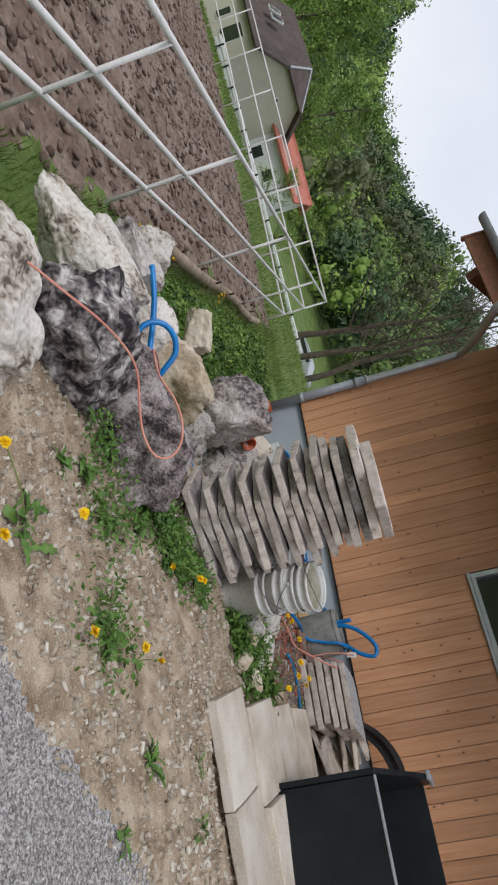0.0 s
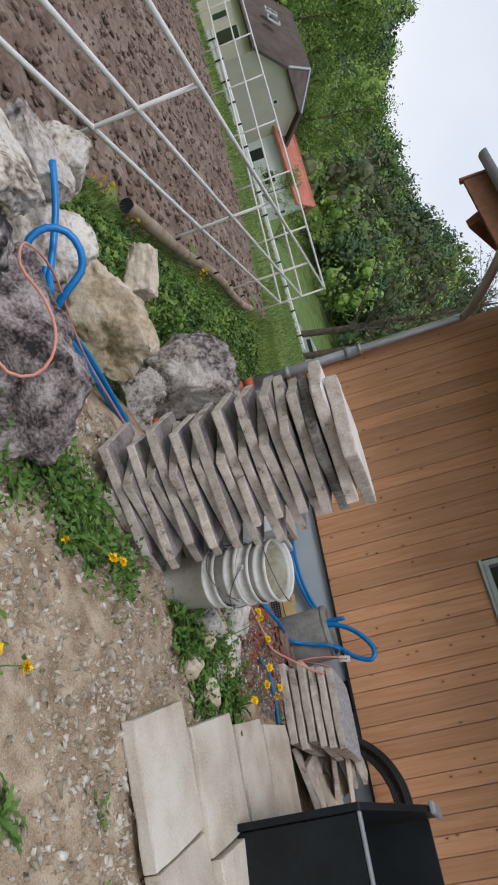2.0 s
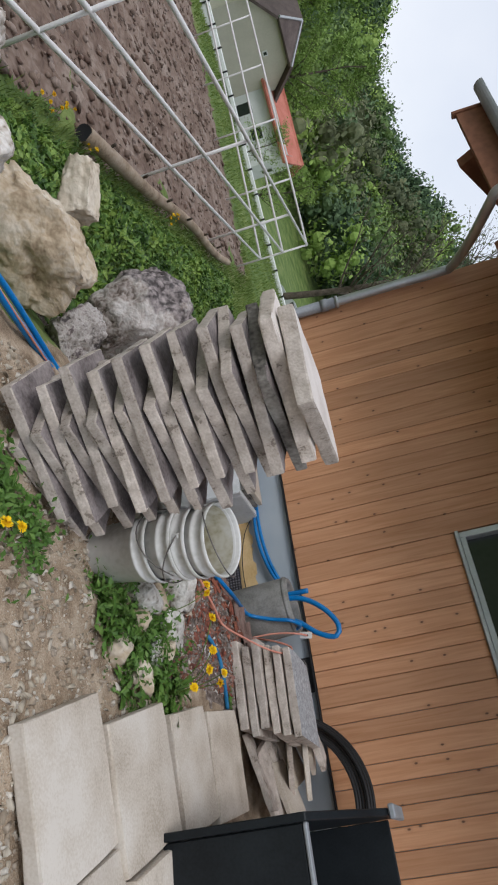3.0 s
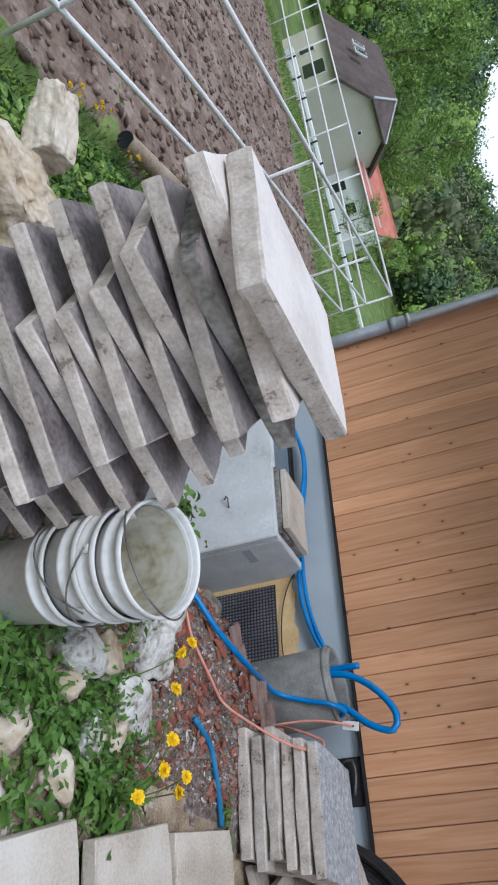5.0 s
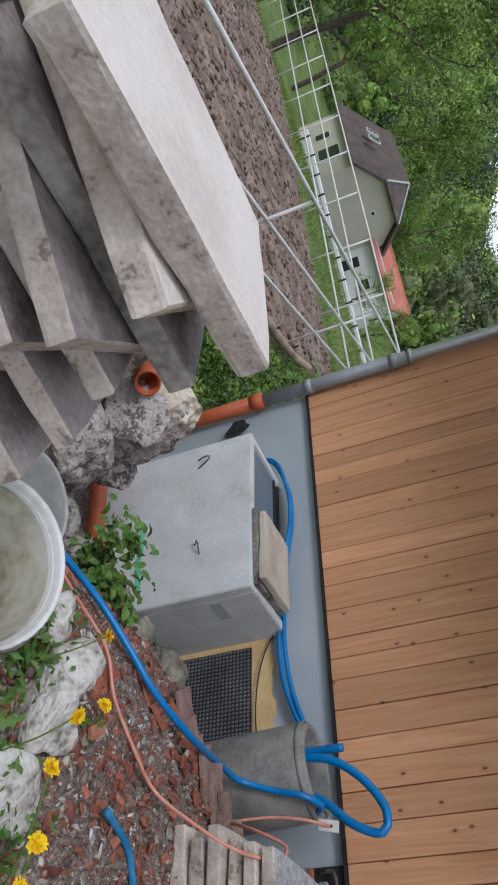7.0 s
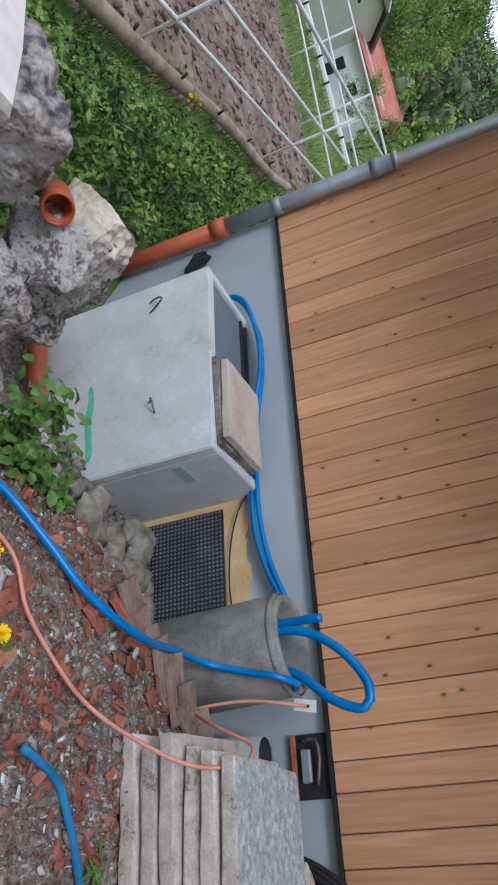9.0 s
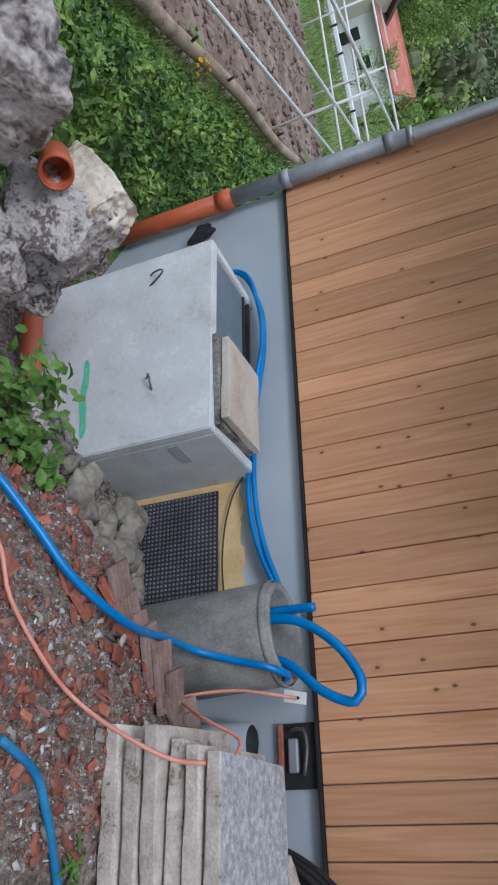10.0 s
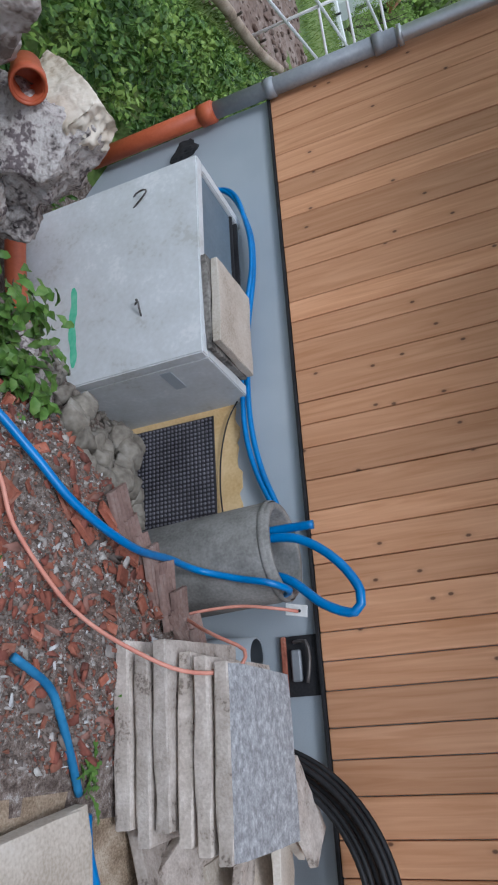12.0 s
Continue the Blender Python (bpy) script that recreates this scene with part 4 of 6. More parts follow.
# ---- far houses ----
def house(m, w, d, h, rise, wall, roof, label, windows, hip=0.0):
    hs = thing("house", label, "house", m)
    part("wall", cuboid(-w / 2, w / 2, -d / 2, d / 2, -1.5, h), M[wall], hs)
    bm = bmesh.new()
    o = 0.6
    e, zl, zr = d / 2 + o, h - 0.35, h + rise
    ym = e * (1 - hip) if hip else 0.0
    zm = zl + (zr - zl) * (hip if hip else 1.0)
    back = w / 2 + o - (1.9 if hip else 0.0)
    for s in (-1, 1):
        vs = [(-w / 2 - o, s * e, zl), (w / 2 + o, s * e, zl), (w / 2 + o, s * ym, zm), (back, 0, zr), (-w / 2 - o, 0, zr)]
        bm.faces.new([bm.verts.new(p) for p in (vs if hip else vs[:3] + vs[4:])])
    if hip:
        bm.faces.new([bm.verts.new(p) for p in ((w / 2 + o, -ym, zm), (w / 2 + o, ym, zm), (back, 0, zr))])
    r = part("roof", bm, M[roof], hs)
    r.modifiers.new("thick", "SOLIDIFY").thickness = 0.2
    if hip:
        for s in (-1, 1):
            part("hip_ridge", tube([(w / 2 + o, s * ym, zm + 0.06), (back, 0, zr + 0.06)], 0.09, 6), M["zinc_light"], hs, "pale metal hip ridge")
    for x in (-w / 2, w / 2):
        bm = bmesh.new()
        top = [(x, 0, h + rise - 0.1)]
        if hip and x > 0:
            top = [(x, d / 2 * (1 - hip), h + (rise - 0.1) * hip), (x, -d / 2 * (1 - hip), h + (rise - 0.1) * hip)]
        bm.faces.new([bm.verts.new(p) for p in ((x, -d / 2, h), (x, d / 2, h), *top)])
        part("gable", bm, M[wall], hs)
    for x, y, z, ww, hh, side in windows:
        wn = part("window", cuboid(x - ww / 2, x + ww / 2, y - 0.06, y + 0.06, z, z + hh) if side == "y" else cuboid(x - 0.06, x + 0.06, y - ww / 2, y + ww / 2, z, z + hh), M["house_white"], hs)
        part("pane", cuboid(x - ww / 2 + 0.08, x + ww / 2 - 0.08, y - 0.075, y + 0.075, z + 0.08, z + hh - 0.08) if side == "y" else cuboid(x - 0.075, x + 0.075, y - ww / 2 + 0.08, y + ww / 2 - 0.08, z + 0.08, z + hh - 0.08), M["glass"], wn)
    return hs


# ---- woods ----
def leaf_cloud(rnd, n, radius, height, leaf):
    """Quads on an uneven crown, as corner arrays."""
    d = rnd.normal(size=(n, 3))
    d /= np.linalg.norm(d, axis=1, keepdims=True)
    lobes = rnd.normal(size=(11, 3))
    lobes /= np.linalg.norm(lobes, axis=1, keepdims=True)
    pick = rnd.randint(0, 11, n)
    spread = rnd.uniform(0.75, 1.1, 11)
    c = (lobes[pick] * 0.62 * spread[pick][:, None] + d * rnd.uniform(0.17, 0.44, (n, 1))) * np.array([radius, radius, height / 2])
    out = d + 0.5 * rnd.normal(size=(n, 3))
    u = np.cross(out, rnd.normal(size=(n, 3)))
    u /= np.linalg.norm(u, axis=1, keepdims=True)
    v = np.cross(out, u)
    v /= np.linalg.norm(v, axis=1, keepdims=True) + 1e-6
    s = leaf * rnd.uniform(0.5, 1.2, (n, 1))
    leaves = np.stack([c - u * s - v * s * 0.6, c + u * s - v * s * 0.6, c + u * s + v * s * 0.6, c - u * s + v * s * 0.6], 1)
    g = np.array([-1.0, 0.0, 1.0])
    core = []
    for axis in range(3):
        for side in (-1, 1):
            for i in range(2):
                for j in range(2):
                    q = np.zeros((4, 3))
                    q[:, axis] = side
                    q[:, (axis + 1) % 3], q[:, (axis + 2) % 3] = g[[i, i + 1, i + 1, i]], g[[j, j, j + 1, j + 1]]
                    core.append(q / np.linalg.norm(q, axis=1, keepdims=True))
    core = np.array(core)
    cores = np.concatenate([(lobes[k] * 0.60 * spread[k] + core * 0.14) * np.array([radius, radius, height / 2]) for k in range(11)])
    return np.concatenate([leaves, cores])


def woods(name, label, spots, material, leaf, n):
    rnd = np.random.RandomState(len(spots))
    out = []
    temps = [leaf_cloud(rnd, n, 1.0, 2.0, leaf) for _ in range(6)]
    for i, (x, y, z, r, h) in enumerate(spots):
        a = rnd.uniform(0, 6.28)
        c, s = math.cos(a), math.sin(a)
        q = temps[i % 6].reshape(-1, 3) @ np.array([[c, s, 0], [-s, c, 0], [0, 0, 1]])
        out.append(q * np.array([r, r, h / 2]) + np.array([x, y, z + h * 0.5]))
    v = np.concatenate(out)
    f = np.arange(len(v)).reshape(-1, 4)
    return tagged(new(name, mesh_np(name, v, f, [material])), label, "woods", kind="stuff")


def build_woods():
    rnd = np.random.RandomState(3)
    kinds = {"forest_dark": [], "forest_mid": [], "forest_light": [], "forest_brown": []}
    for _ in range(980):
        az = rnd.uniform(-84, 14)
        far = 88 + 165 * rnd.uniform() ** 0.75
        x, y = far * math.sin(radians(az)), far * math.cos(radians(az))
        r = rnd.uniform(4.0, 8.2)
        h = r * rnd.uniform(1.8, 2.6)
        patch = noise.noise(Vector((x * 0.018, y * 0.018, 2.0)))
        w = [0.2, 0.35, 0.4, 0.05] if az < -57 else [0.36, 0.32, 0.14, 0.18]
        if patch > 0.12:
            w = [0.55, 0.3, 0.1, 0.05]
        elif patch < -0.15 and az > -57:
            w = [0.15, 0.25, 0.1, 0.5]
        kinds[list(kinds)[rnd.choice(4, p=w)]].append((x, y, gz1(x, y) - 2, r, h))
    for key, label in (("forest_dark", "dark green conifers and oaks on the hillside"), ("forest_mid", "mid green trees on the hillside"), ("forest_light", "fresh spring green trees on the hillside"), ("forest_brown", "grey brown budding trees on the hillside")):
        woods("woods", label, kinds[key], M[key], 0.05, 600)


build_woods()


# ---- distance: houses, cars, trees ----
house(pose(-51.0, 29.0, -2.4, 0, 0, 2), 10, 7.2, 3.6, 3.1, "house_wall", "roof_brown", "pale rendered house with brown roof below the wood",
      [(5.0, 0.6, 3.4, 0.4, 0.4, "x"), (-1.5, -3.6, 0.8, 1.1, 1.3, "y"), (1.8, -3.6, 0.8, 2.2, 1.8, "y")], hip=0.55)
house(pose(-45.8, 35.4, -3.0, 0, 0, 40), 6.0, 4.4, 3.9, 0.8, "house_white", "roof_red", "small white house with a red tiled roof",
      [(0.8, -2.2, 1.5, 1.0, 1.0, "y"), (-1.2, -2.2, 0.6, 1.0, 1.6, "y"), (3.0, 0.4, 1.4, 1.0, 1.0, "x")])


def car(m, label):
    c = thing("car", label, "car", m)
    bm = bmesh.new()
    prof = [(-2.1, 0.35), (-2.15, 0.8), (-1.9, 0.95), (-1.3, 1.0), (-0.7, 1.42), (0.8, 1.45), (1.5, 1.0), (2.05, 0.9), (2.12, 0.4)]
    a = [bm.verts.new((x, -0.85, z)) for x, z in prof]
    b = [bm.verts.new((x, 0.85, z)) for x, z in prof]
    bm.faces.new(a)
    bm.faces.new(b[::-1])
    for i in range(len(prof)):
        j = (i + 1) % len(prof)
        bm.faces.new((a[j], a[i], b[i], b[j]))
    bmesh.ops.bevel(bm, geom=bm.edges[:], offset=0.06, segments=2, affect="EDGES")
    part("body", bm, M["car_silver"], c)
    part("side_window", cuboid(-0.75, 0.95, -0.856, 0.856, 1.05, 1.34, 0.03), M["glass"], c)
    for x in (-1.3, 1.35):
        for y in (-0.8, 0.8):
            w = part("wheel", lathe([(0.0, -0.1), (0.2, -0.1), (0.31, -0.09), (0.32, 0.0), (0.31, 0.09), (0.2, 0.1), (0.0, 0.1)], 18), M["rubber"], c, "", True, Matrix.Translation((x, y, 0.32)) @ Matrix.Rotation(radians(90), 4, "X"))


for cx, cy, a in ((-24.4, 34.0, 20), (-19.0, 38.0, 60)):
    car(pose(cx, cy, gz1(cx, cy), 0, 0, a), "silver car parked beyond the field")


def build_low_wall():
    w = thing("low_wall", "long pale low wall with a rail of dark brackets", "low wall")
    a, b = Vector((-25.0, 14.2, 0)), Vector((-12.6, 20.2, 0))
    n, L = 14, (b - a).length
    ang = math.degrees(math.atan2(b.y - a.y, b.x - a.x))
    z = min(gz1(a.x, a.y), gz1(b.x, b.y))
    part("coping", cuboid(0, L, -0.16, 0.16, 0.42, 0.55, 0.01), M["house_white"], w, "", False, pose(a.x, a.y, z, 0, 0, ang))
    part("wall_body", cuboid(0, L, -0.12, 0.12, -0.6, 0.419), M["box"], w, "", False, pose(a.x, a.y, z, 0, 0, ang))
    for i in range(n):
        part("bracket", cuboid((i + 0.5) * L / n - 0.03, (i + 0.5) * L / n + 0.03, -0.19, -0.161, 0.1, 0.60), M["dark"], w, "", False, pose(a.x, a.y, z, 0, 0, ang))


build_low_wall()


def branch_pts(rnd, p, d, length, n=5, droop=0.12):
    out = [p.copy()]
    for _ in range(n):
        d = (d + Vector((rnd.gauss(0, droop), rnd.gauss(0, droop), rnd.gauss(0.02, droop * 0.7)))).normalized()
        out.append(out[-1] + d * length / n)
    return out, d


def join_tubes(tubes):
    bm = bmesh.new()
    for t in tubes:
        me = bpy.data.meshes.new("tmp")
        t.to_mesh(me)
        t.free()
        bm.from_mesh(me)
        bpy.data.meshes.remove(me)
    return bm


def bare_tree(m, label, height, seed, leaves=0, foliage="forest_light", leaf=0.006):
    rnd = random.Random(seed)
    t = thing("tree", label, "tree", m)
    pts, d = branch_pts(rnd, Vector((0, 0, -0.3)), Vector((0.05, 0, 1)), height, 7, 0.07)
    part("trunk", tube(pts, height * 0.017, 8, taper=height * 0.003), M["bark"], t, "", True)
    ends = []
    for i in range(16):
        k = rnd.uniform(0.22, 0.95)
        p = pts[int(k * 7)].lerp(pts[min(int(k * 7) + 1, 7)], k * 7 % 1)
        a = rnd.uniform(0, 6.28)
        q, dd = branch_pts(rnd, p, Vector((math.cos(a), math.sin(a), rnd.uniform(0.4, 1.1))).normalized(), height * (0.48 - 0.3 * k), 5)
        subs = [tube(q, height * 0.006 * (1.2 - k), 5, taper=height * 0.0012)]
        for _ in range(9):
            b = q[rnd.randrange(1, 6)]
            e = rnd.uniform(0, 6.28)
            r, _d = branch_pts(rnd, b, (dd + Vector((math.cos(e), math.sin(e), rnd.uniform(-0.2, 0.7)))).normalized(), height * rnd.uniform(0.07, 0.16), 4, 0.2)
            subs.append(tube(r, height * 0.0017, 4, taper=height * 0.0006))
            ends += r[1:]
        part("limb", join_tubes(subs), M["bark"], t)
    if leaves:
        rs = np.random.RandomState(seed)
        e = np.array([list(v) for v in ends])
        c = e[rs.randint(0, len(e), leaves)] + rs.normal(size=(leaves, 3)) * height * 0.025
        u = rs.normal(size=(leaves, 3)) * height * leaf
        v = rs.normal(size=(leaves, 3)) * height * leaf
        ob = new("crown", mesh_np("crown", np.stack([c - u, c - v, c + u, c + v], 1).reshape(-1, 3), np.arange(leaves * 4).reshape(-1, 4), [M[foliage]]))
        ob.parent = t
        tagged(ob, "sparse young leaves", kind="stuff")
    return t


bare_tree(pose(-18.6, 25.6, gz1(-18.6, 25.6), 0, 5, 0), "tall bare tree with thin spring twigs", 10.5, 21, 900, "forest_brown", 0.003)
bare_tree(pose(-16.9, 25.4, gz1(-16.9, 25.4), 6, 0, 90), "slender bare tree with budding twigs", 10, 22, 900, "forest_brown", 0.003)
bare_tree(pose(-15.2, 25.0, gz1(-15.2, 25.0), 0, -5, 40), "slender bare tree with budding twigs", 9.5, 20, 900, "forest_brown", 0.003)
bare_tree(pose(-36, 30, gz1(-36, 30)), "small garden tree with fresh leaves by the house", 4.2, 23, 2600)
bare_tree(pose(-27, 26.5, gz1(-27, 26.5)), "small garden tree with fresh leaves by the house", 4.0, 24, 2600)
bare_tree(pose(-38, 11.5, gz1(-38, 11.5)), "tall leafy tree with dark trunk", 20, 25, 15000, "forest_light", 0.0032)
bare_tree(pose(-43, 15.5, gz1(-43, 15.5)), "tall leafy tree with dark trunk", 20, 26, 15000, "forest_light", 0.0032)
bare_tree(pose(-64, 33, gz1(-64, 33)), "broad fresh green tree behind the house", 15, 27, 14000, "forest_light", 0.0045)
bare_tree(pose(-60, 40, gz1(-60, 40)), "broad fresh green tree behind the house", 13, 28, 14000, "forest_light", 0.0045)
bare_tree(pose(-62, 24, gz1(-62, 24)), "broad fresh green tree behind the house", 15, 29, 14000, "forest_light", 0.0045)


# ---- things by the plinth ----
def bar_thing(name, label, category, points, r, material, sides=12):
    ob = part(name, tube(points, r, sides), M[material], None, "", True)
    return tagged(ob, label, category)


def z_on(x, y, up=0.015):
    return (x, y, gz1(x, y) + up)


bar_thing("blue_hose", "blue plastic conduit from rubble over the pipe rim", "hose",
          [z_on(2.18, 5.02, 0.04), z_on(2.28, 5.34, 0.05), z_on(2.42, 5.50, 0.05), z_on(2.55, 5.64, 0.05), (2.63, 5.88, 0.76), (2.60, 6.20, 0.72), (2.60, 6.40, 0.72), (2.64, 6.46, 0.86), (2.67, 6.47, 0.98), (2.69, 6.56, 1.03), (2.69, 6.64, 0.96), (2.68, 6.68, 0.80)], 0.0135, "hose")
bar_thing("blue_hose", "blue plastic conduit looping out of the pipe", "hose",
          [(2.46, 6.64, 0.70), (2.45, 6.66, 0.96), (2.49, 6.66, 1.09), (2.59, 6.66, 1.21), (2.71, 6.66, 1.28), (2.785, 6.66, 1.25), (2.74, 6.66, 1.13), (2.62, 6.67, 0.98), (2.57, 6.68, 0.78)], 0.019, "hose")
bar_thing("blue_hose", "short blue conduit stub standing in the pipe", "hose", [(2.40, 6.72, 0.70), (2.40, 6.72, 0.95), (2.40, 6.725, 1.10)], 0.019, "hose")
for k in (0, 1):
    bar_thing("blue_hose", "blue conduit running along the grey plinth", "hose",
              [(0.15, 6.98, 0.30), (0.2, 6.975, 0.66 + 0.02 * k), (0.52, 6.96 - 0.03 * k, 0.81), (0.83, 6.96 - 0.03 * k, 0.83), (1.19, 6.965, 0.775 - 0.03 * k), (1.57, 6.965, 0.75 - 0.03 * k), (1.82, 6.965, 0.76 - 0.035 * k), (2.03, 6.965, 0.80 - 0.03 * k), (2.22, 6.96, 0.865 - 0.02 * k), (2.40, 6.86, 0.93), (2.46, 6.80, 0.80)], 0.014, "hose")
bar_thing("blue_hose", "short cut piece of blue hose on rubble", "hose", [z_on(2.99, 5.43, 0.04), z_on(3.05, 5.56), z_on(3.12, 5.62), z_on(3.21, 5.68), z_on(3.31, 5.75)],  0.0115, "old_hose")
bar_thing("blue_hose", "end of blue hose between the pavers", "hose", [z_on(3.36, 5.78, 0.03), z_on(3.44, 5.80, 0.035), z_on(3.56, 5.85, 0.04)], 0.013, "hose")
bar_thing("blue_hose", "coil of blue hose on the boulders", "hose",
          [(1.52, 2.865, 0.795), (1.68, 2.95, 0.765), (1.817, 3.02, 0.72), (1.985, 3.094, 0.66), (2.081, 3.076, 0.677), (2.058, 3.011, 0.633), (2.0, 2.945, 0.636), (1.935, 2.908, 0.682), (1.892, 2.917, 0.752), (1.89, 2.969, 0.814), (1.933, 3.04, 0.837), (1.999, 3.096, 0.811), (2.058, 3.11, 0.747), (2.10, 3.2, 0.64), (2.05, 3.6, 0.57), (2.05, 4.2, 0.50)], 0.0165, "hose")
bar_thing("blue_hose", "second loop of blue hose lying in the gap", "hose",
          [(1.93, 3.06, 0.66), (1.99, 3.12, 0.62), (2.02, 3.26, 0.60), (1.97, 3.6, 0.57), (2.02, 4.25, 0.50)], 0.014, "hose")
bar_thing("pink_cable", "thin salmon pink cable looped over the boulders", "cable",
          [(2.50, 1.30, 0.58), (2.57, 1.70, 0.69), (2.62, 1.87, 0.77), (2.653, 1.965, 0.82), (2.678, 2.108, 0.878), (2.683, 2.278, 0.90), (2.716, 2.38, 0.896), (2.789, 2.497, 0.852), (2.88, 2.565, 0.836), (2.95, 2.633, 0.856), (2.93, 2.696, 0.90), (2.858, 2.72, 0.94), (2.751, 2.71, 0.955), (2.673, 2.643, 0.95), (2.60, 2.56, 0.92), (2.35, 2.66, 0.86), (2.1, 3.0, 0.75), (2.05, 3.5, 0.60), (2.08, 4.2, 0.52)], 0.0048, "pink", 8)
bar_thing("pink_cable", "thin salmon pink cable trailing over rubble to the slabs", "cable",
          [z_on(2.20, 4.95, 0.03), z_on(2.40, 5.15, 0.04), z_on(2.52, 5.33, 0.035), z_on(2.665, 5.40, 0.035), z_on(2.80, 5.53, 0.04), z_on(2.87, 5.66, 0.05), (2.95, 5.72, 0.84), (3.02, 5.83, 0.96), (3.01, 6.02, 1.03), (2.95, 6.10, 1.03), (2.90, 6.10, 0.94), (2.84, 6.18, 0.82), (2.77, 6.36, 0.70), (2.75, 6.43, 0.86), (2.77, 6.45, 1.0), (2.78, 6.52, 1.07)], 0.0062, "pink", 8)

bar_thing("thin_cable", "thin black cable end on the yellow foam", "cable", [(1.60, 6.99, 0.68), (1.70, 6.99, 0.62), (1.86, 6.992, 0.575), (2.05, 6.992, 0.56), (2.20, 6.99, 0.57)], 0.004, "rubber", 8)

cap = thing("cap_slab", "two small weathered slabs on the light well corner", "slab", pose(1.31, 6.68, 0.745, 0, 0, 4))
part("lower_slab", slab_bm(0.50, 0.40, 0.035, 71), M["mossy"], cap)
part("upper_slab", slab_bm(0.46, 0.38, 0.045, 72), M["paver"], cap, "", False, pose(0.01, 0.0, 0.037, 0, 0, -4))


def drain_stub(m, label):
    d = thing("drain_pipe_stub", label, "pipe", m)
    part("tube_body", lathe([(0.0, 0.02), (0.050, 0.018), (0.050, 0.2), (0.055, 0.2), (0.055, 0.0), (0.0, 0.0)], 24), M["redpipe"], d, "", True)
    part("socket", lathe([(0.056, 0.13), (0.064, 0.135), (0.064, 0.215), (0.055, 0.217), (0.052, 0.16)], 24), M["redpipe"], d, "", True)


drain_stub(Matrix.Translation((0.955, 5.39, 0.600)) @ Vector((0.90, -0.25, 0.34)).to_track_quat("Z", "Y").to_matrix().to_4x4(), "orange plastic drain pipe end between boulders")
bar_thing("drain_pipe", "orange plastic drain pipe low in the pit", "pipe", [(0.2, 6.28, -0.25), (0.8, 6.30, -0.245), (1.36, 6.30, -0.16)], 0.055, "redpipe", 20)

nb = thing("junction_box", "open brick-edged service niche in the plinth", "niche")
# no hole is cut: a near-black plate paints the shade inside the niche
part("recess", cuboid(2.80, 3.05, WALL_Y + 0.012, WALL_Y + 0.028, 0.835, 0.985), M["dark"], nb)
part("brick_edge", cuboid(2.80, 3.05, WALL_Y - 0.002, WALL_Y + 0.025, 0.815, 0.838, 0.004), M["brick"], nb, "broken brick edge")
part("metal_tray", cuboid(2.86, 2.99, WALL_Y - 0.012, WALL_Y + 0.02, 0.862, 0.905, 0.006), M["zinc"], nb, "grey metal clamp")
part("clamp_bar", tube([(2.83, WALL_Y - 0.01, 0.88), (2.83, WALL_Y - 0.03, 0.94), (2.90, WALL_Y - 0.02, 0.95), (3.0, WALL_Y - 0.01, 0.93)], 0.008, 8), M["wire"], nb, "", True)
tg = thing("cable_tag", "small white tag on the cable end", "tag", pose(2.765, 6.53, 1.02, 0, 12, 20))
part("plate", cuboid(-0.022, 0.022, -0.003, 0.003, 0, 0.085, 0.002), M["bucket"], tg)
part("rivet", lathe([(0.0, 0.0), (0.006, 0.0), (0.006, 0.004), (0.0, 0.005)], 8), M["dark"], tg, "", False, pose(0, -0.003, 0.055, 90))
op = thing("grey_pipe_piece", "short grey plastic pipe leaning on the plinth", "pipe", pose(2.86, 6.88, 0.35, 0, 3, 0))
part("tube_body", lathe([(0.07, 0), (0.078, 0), (0.078, 0.40), (0.07, 0.40)], 28), M["plaster"], op, "", True)

for k in range(8):
    bar_thing("cable_coil", "loop of thick black cable against the plinth", "cable", [(3.30 - 0.012 * k + (0.47 + 0.012 * k) * (1 - math.cos(q)), 6.70 + 0.025 * (k % 5), 0.72 + (0.46 + 0.014 * k) * math.sin(q)) for q in np.linspace(0.0, math.pi, 18)], 0.0115, "rubber", 8)
rr = random.Random(9)
for i, (x, y, z, a, sx, sy) in enumerate(((3.44, 6.62, 0.98, 35, 0.30, 0.18), (3.56, 6.60, 0.90, 15, 0.36, 0.26), (3.52, 6.50, 0.82, -30, 0.40, 0.3), (3.50, 6.58, 0.80, 20, 0.34, 0.22), (3.60, 6.52, 0.75, -15, 0.40, 0.26), (3.42, 6.66, 0.86, 50, 0.26, 0.16), (3.66, 6.30, 0.74, 30, 0.45, 0.30), (3.72, 6.45, 0.80, 10, 0.38, 0.26), (3.62, 6.12, 0.72, 5, 0.42, 0.24), (3.50, 6.70, 0.92, 65, 0.22, 0.14))):
    slab(pose(x, y, z, rr.uniform(-14, 14), rr.uniform(-16, 10), a), (sx, sy, 0.035), M["paver"] if i % 2 else M["concrete"], "broken piece of concrete slab tipped on a heap", "heap of broken slabs", 700 + i, "broken_slab")

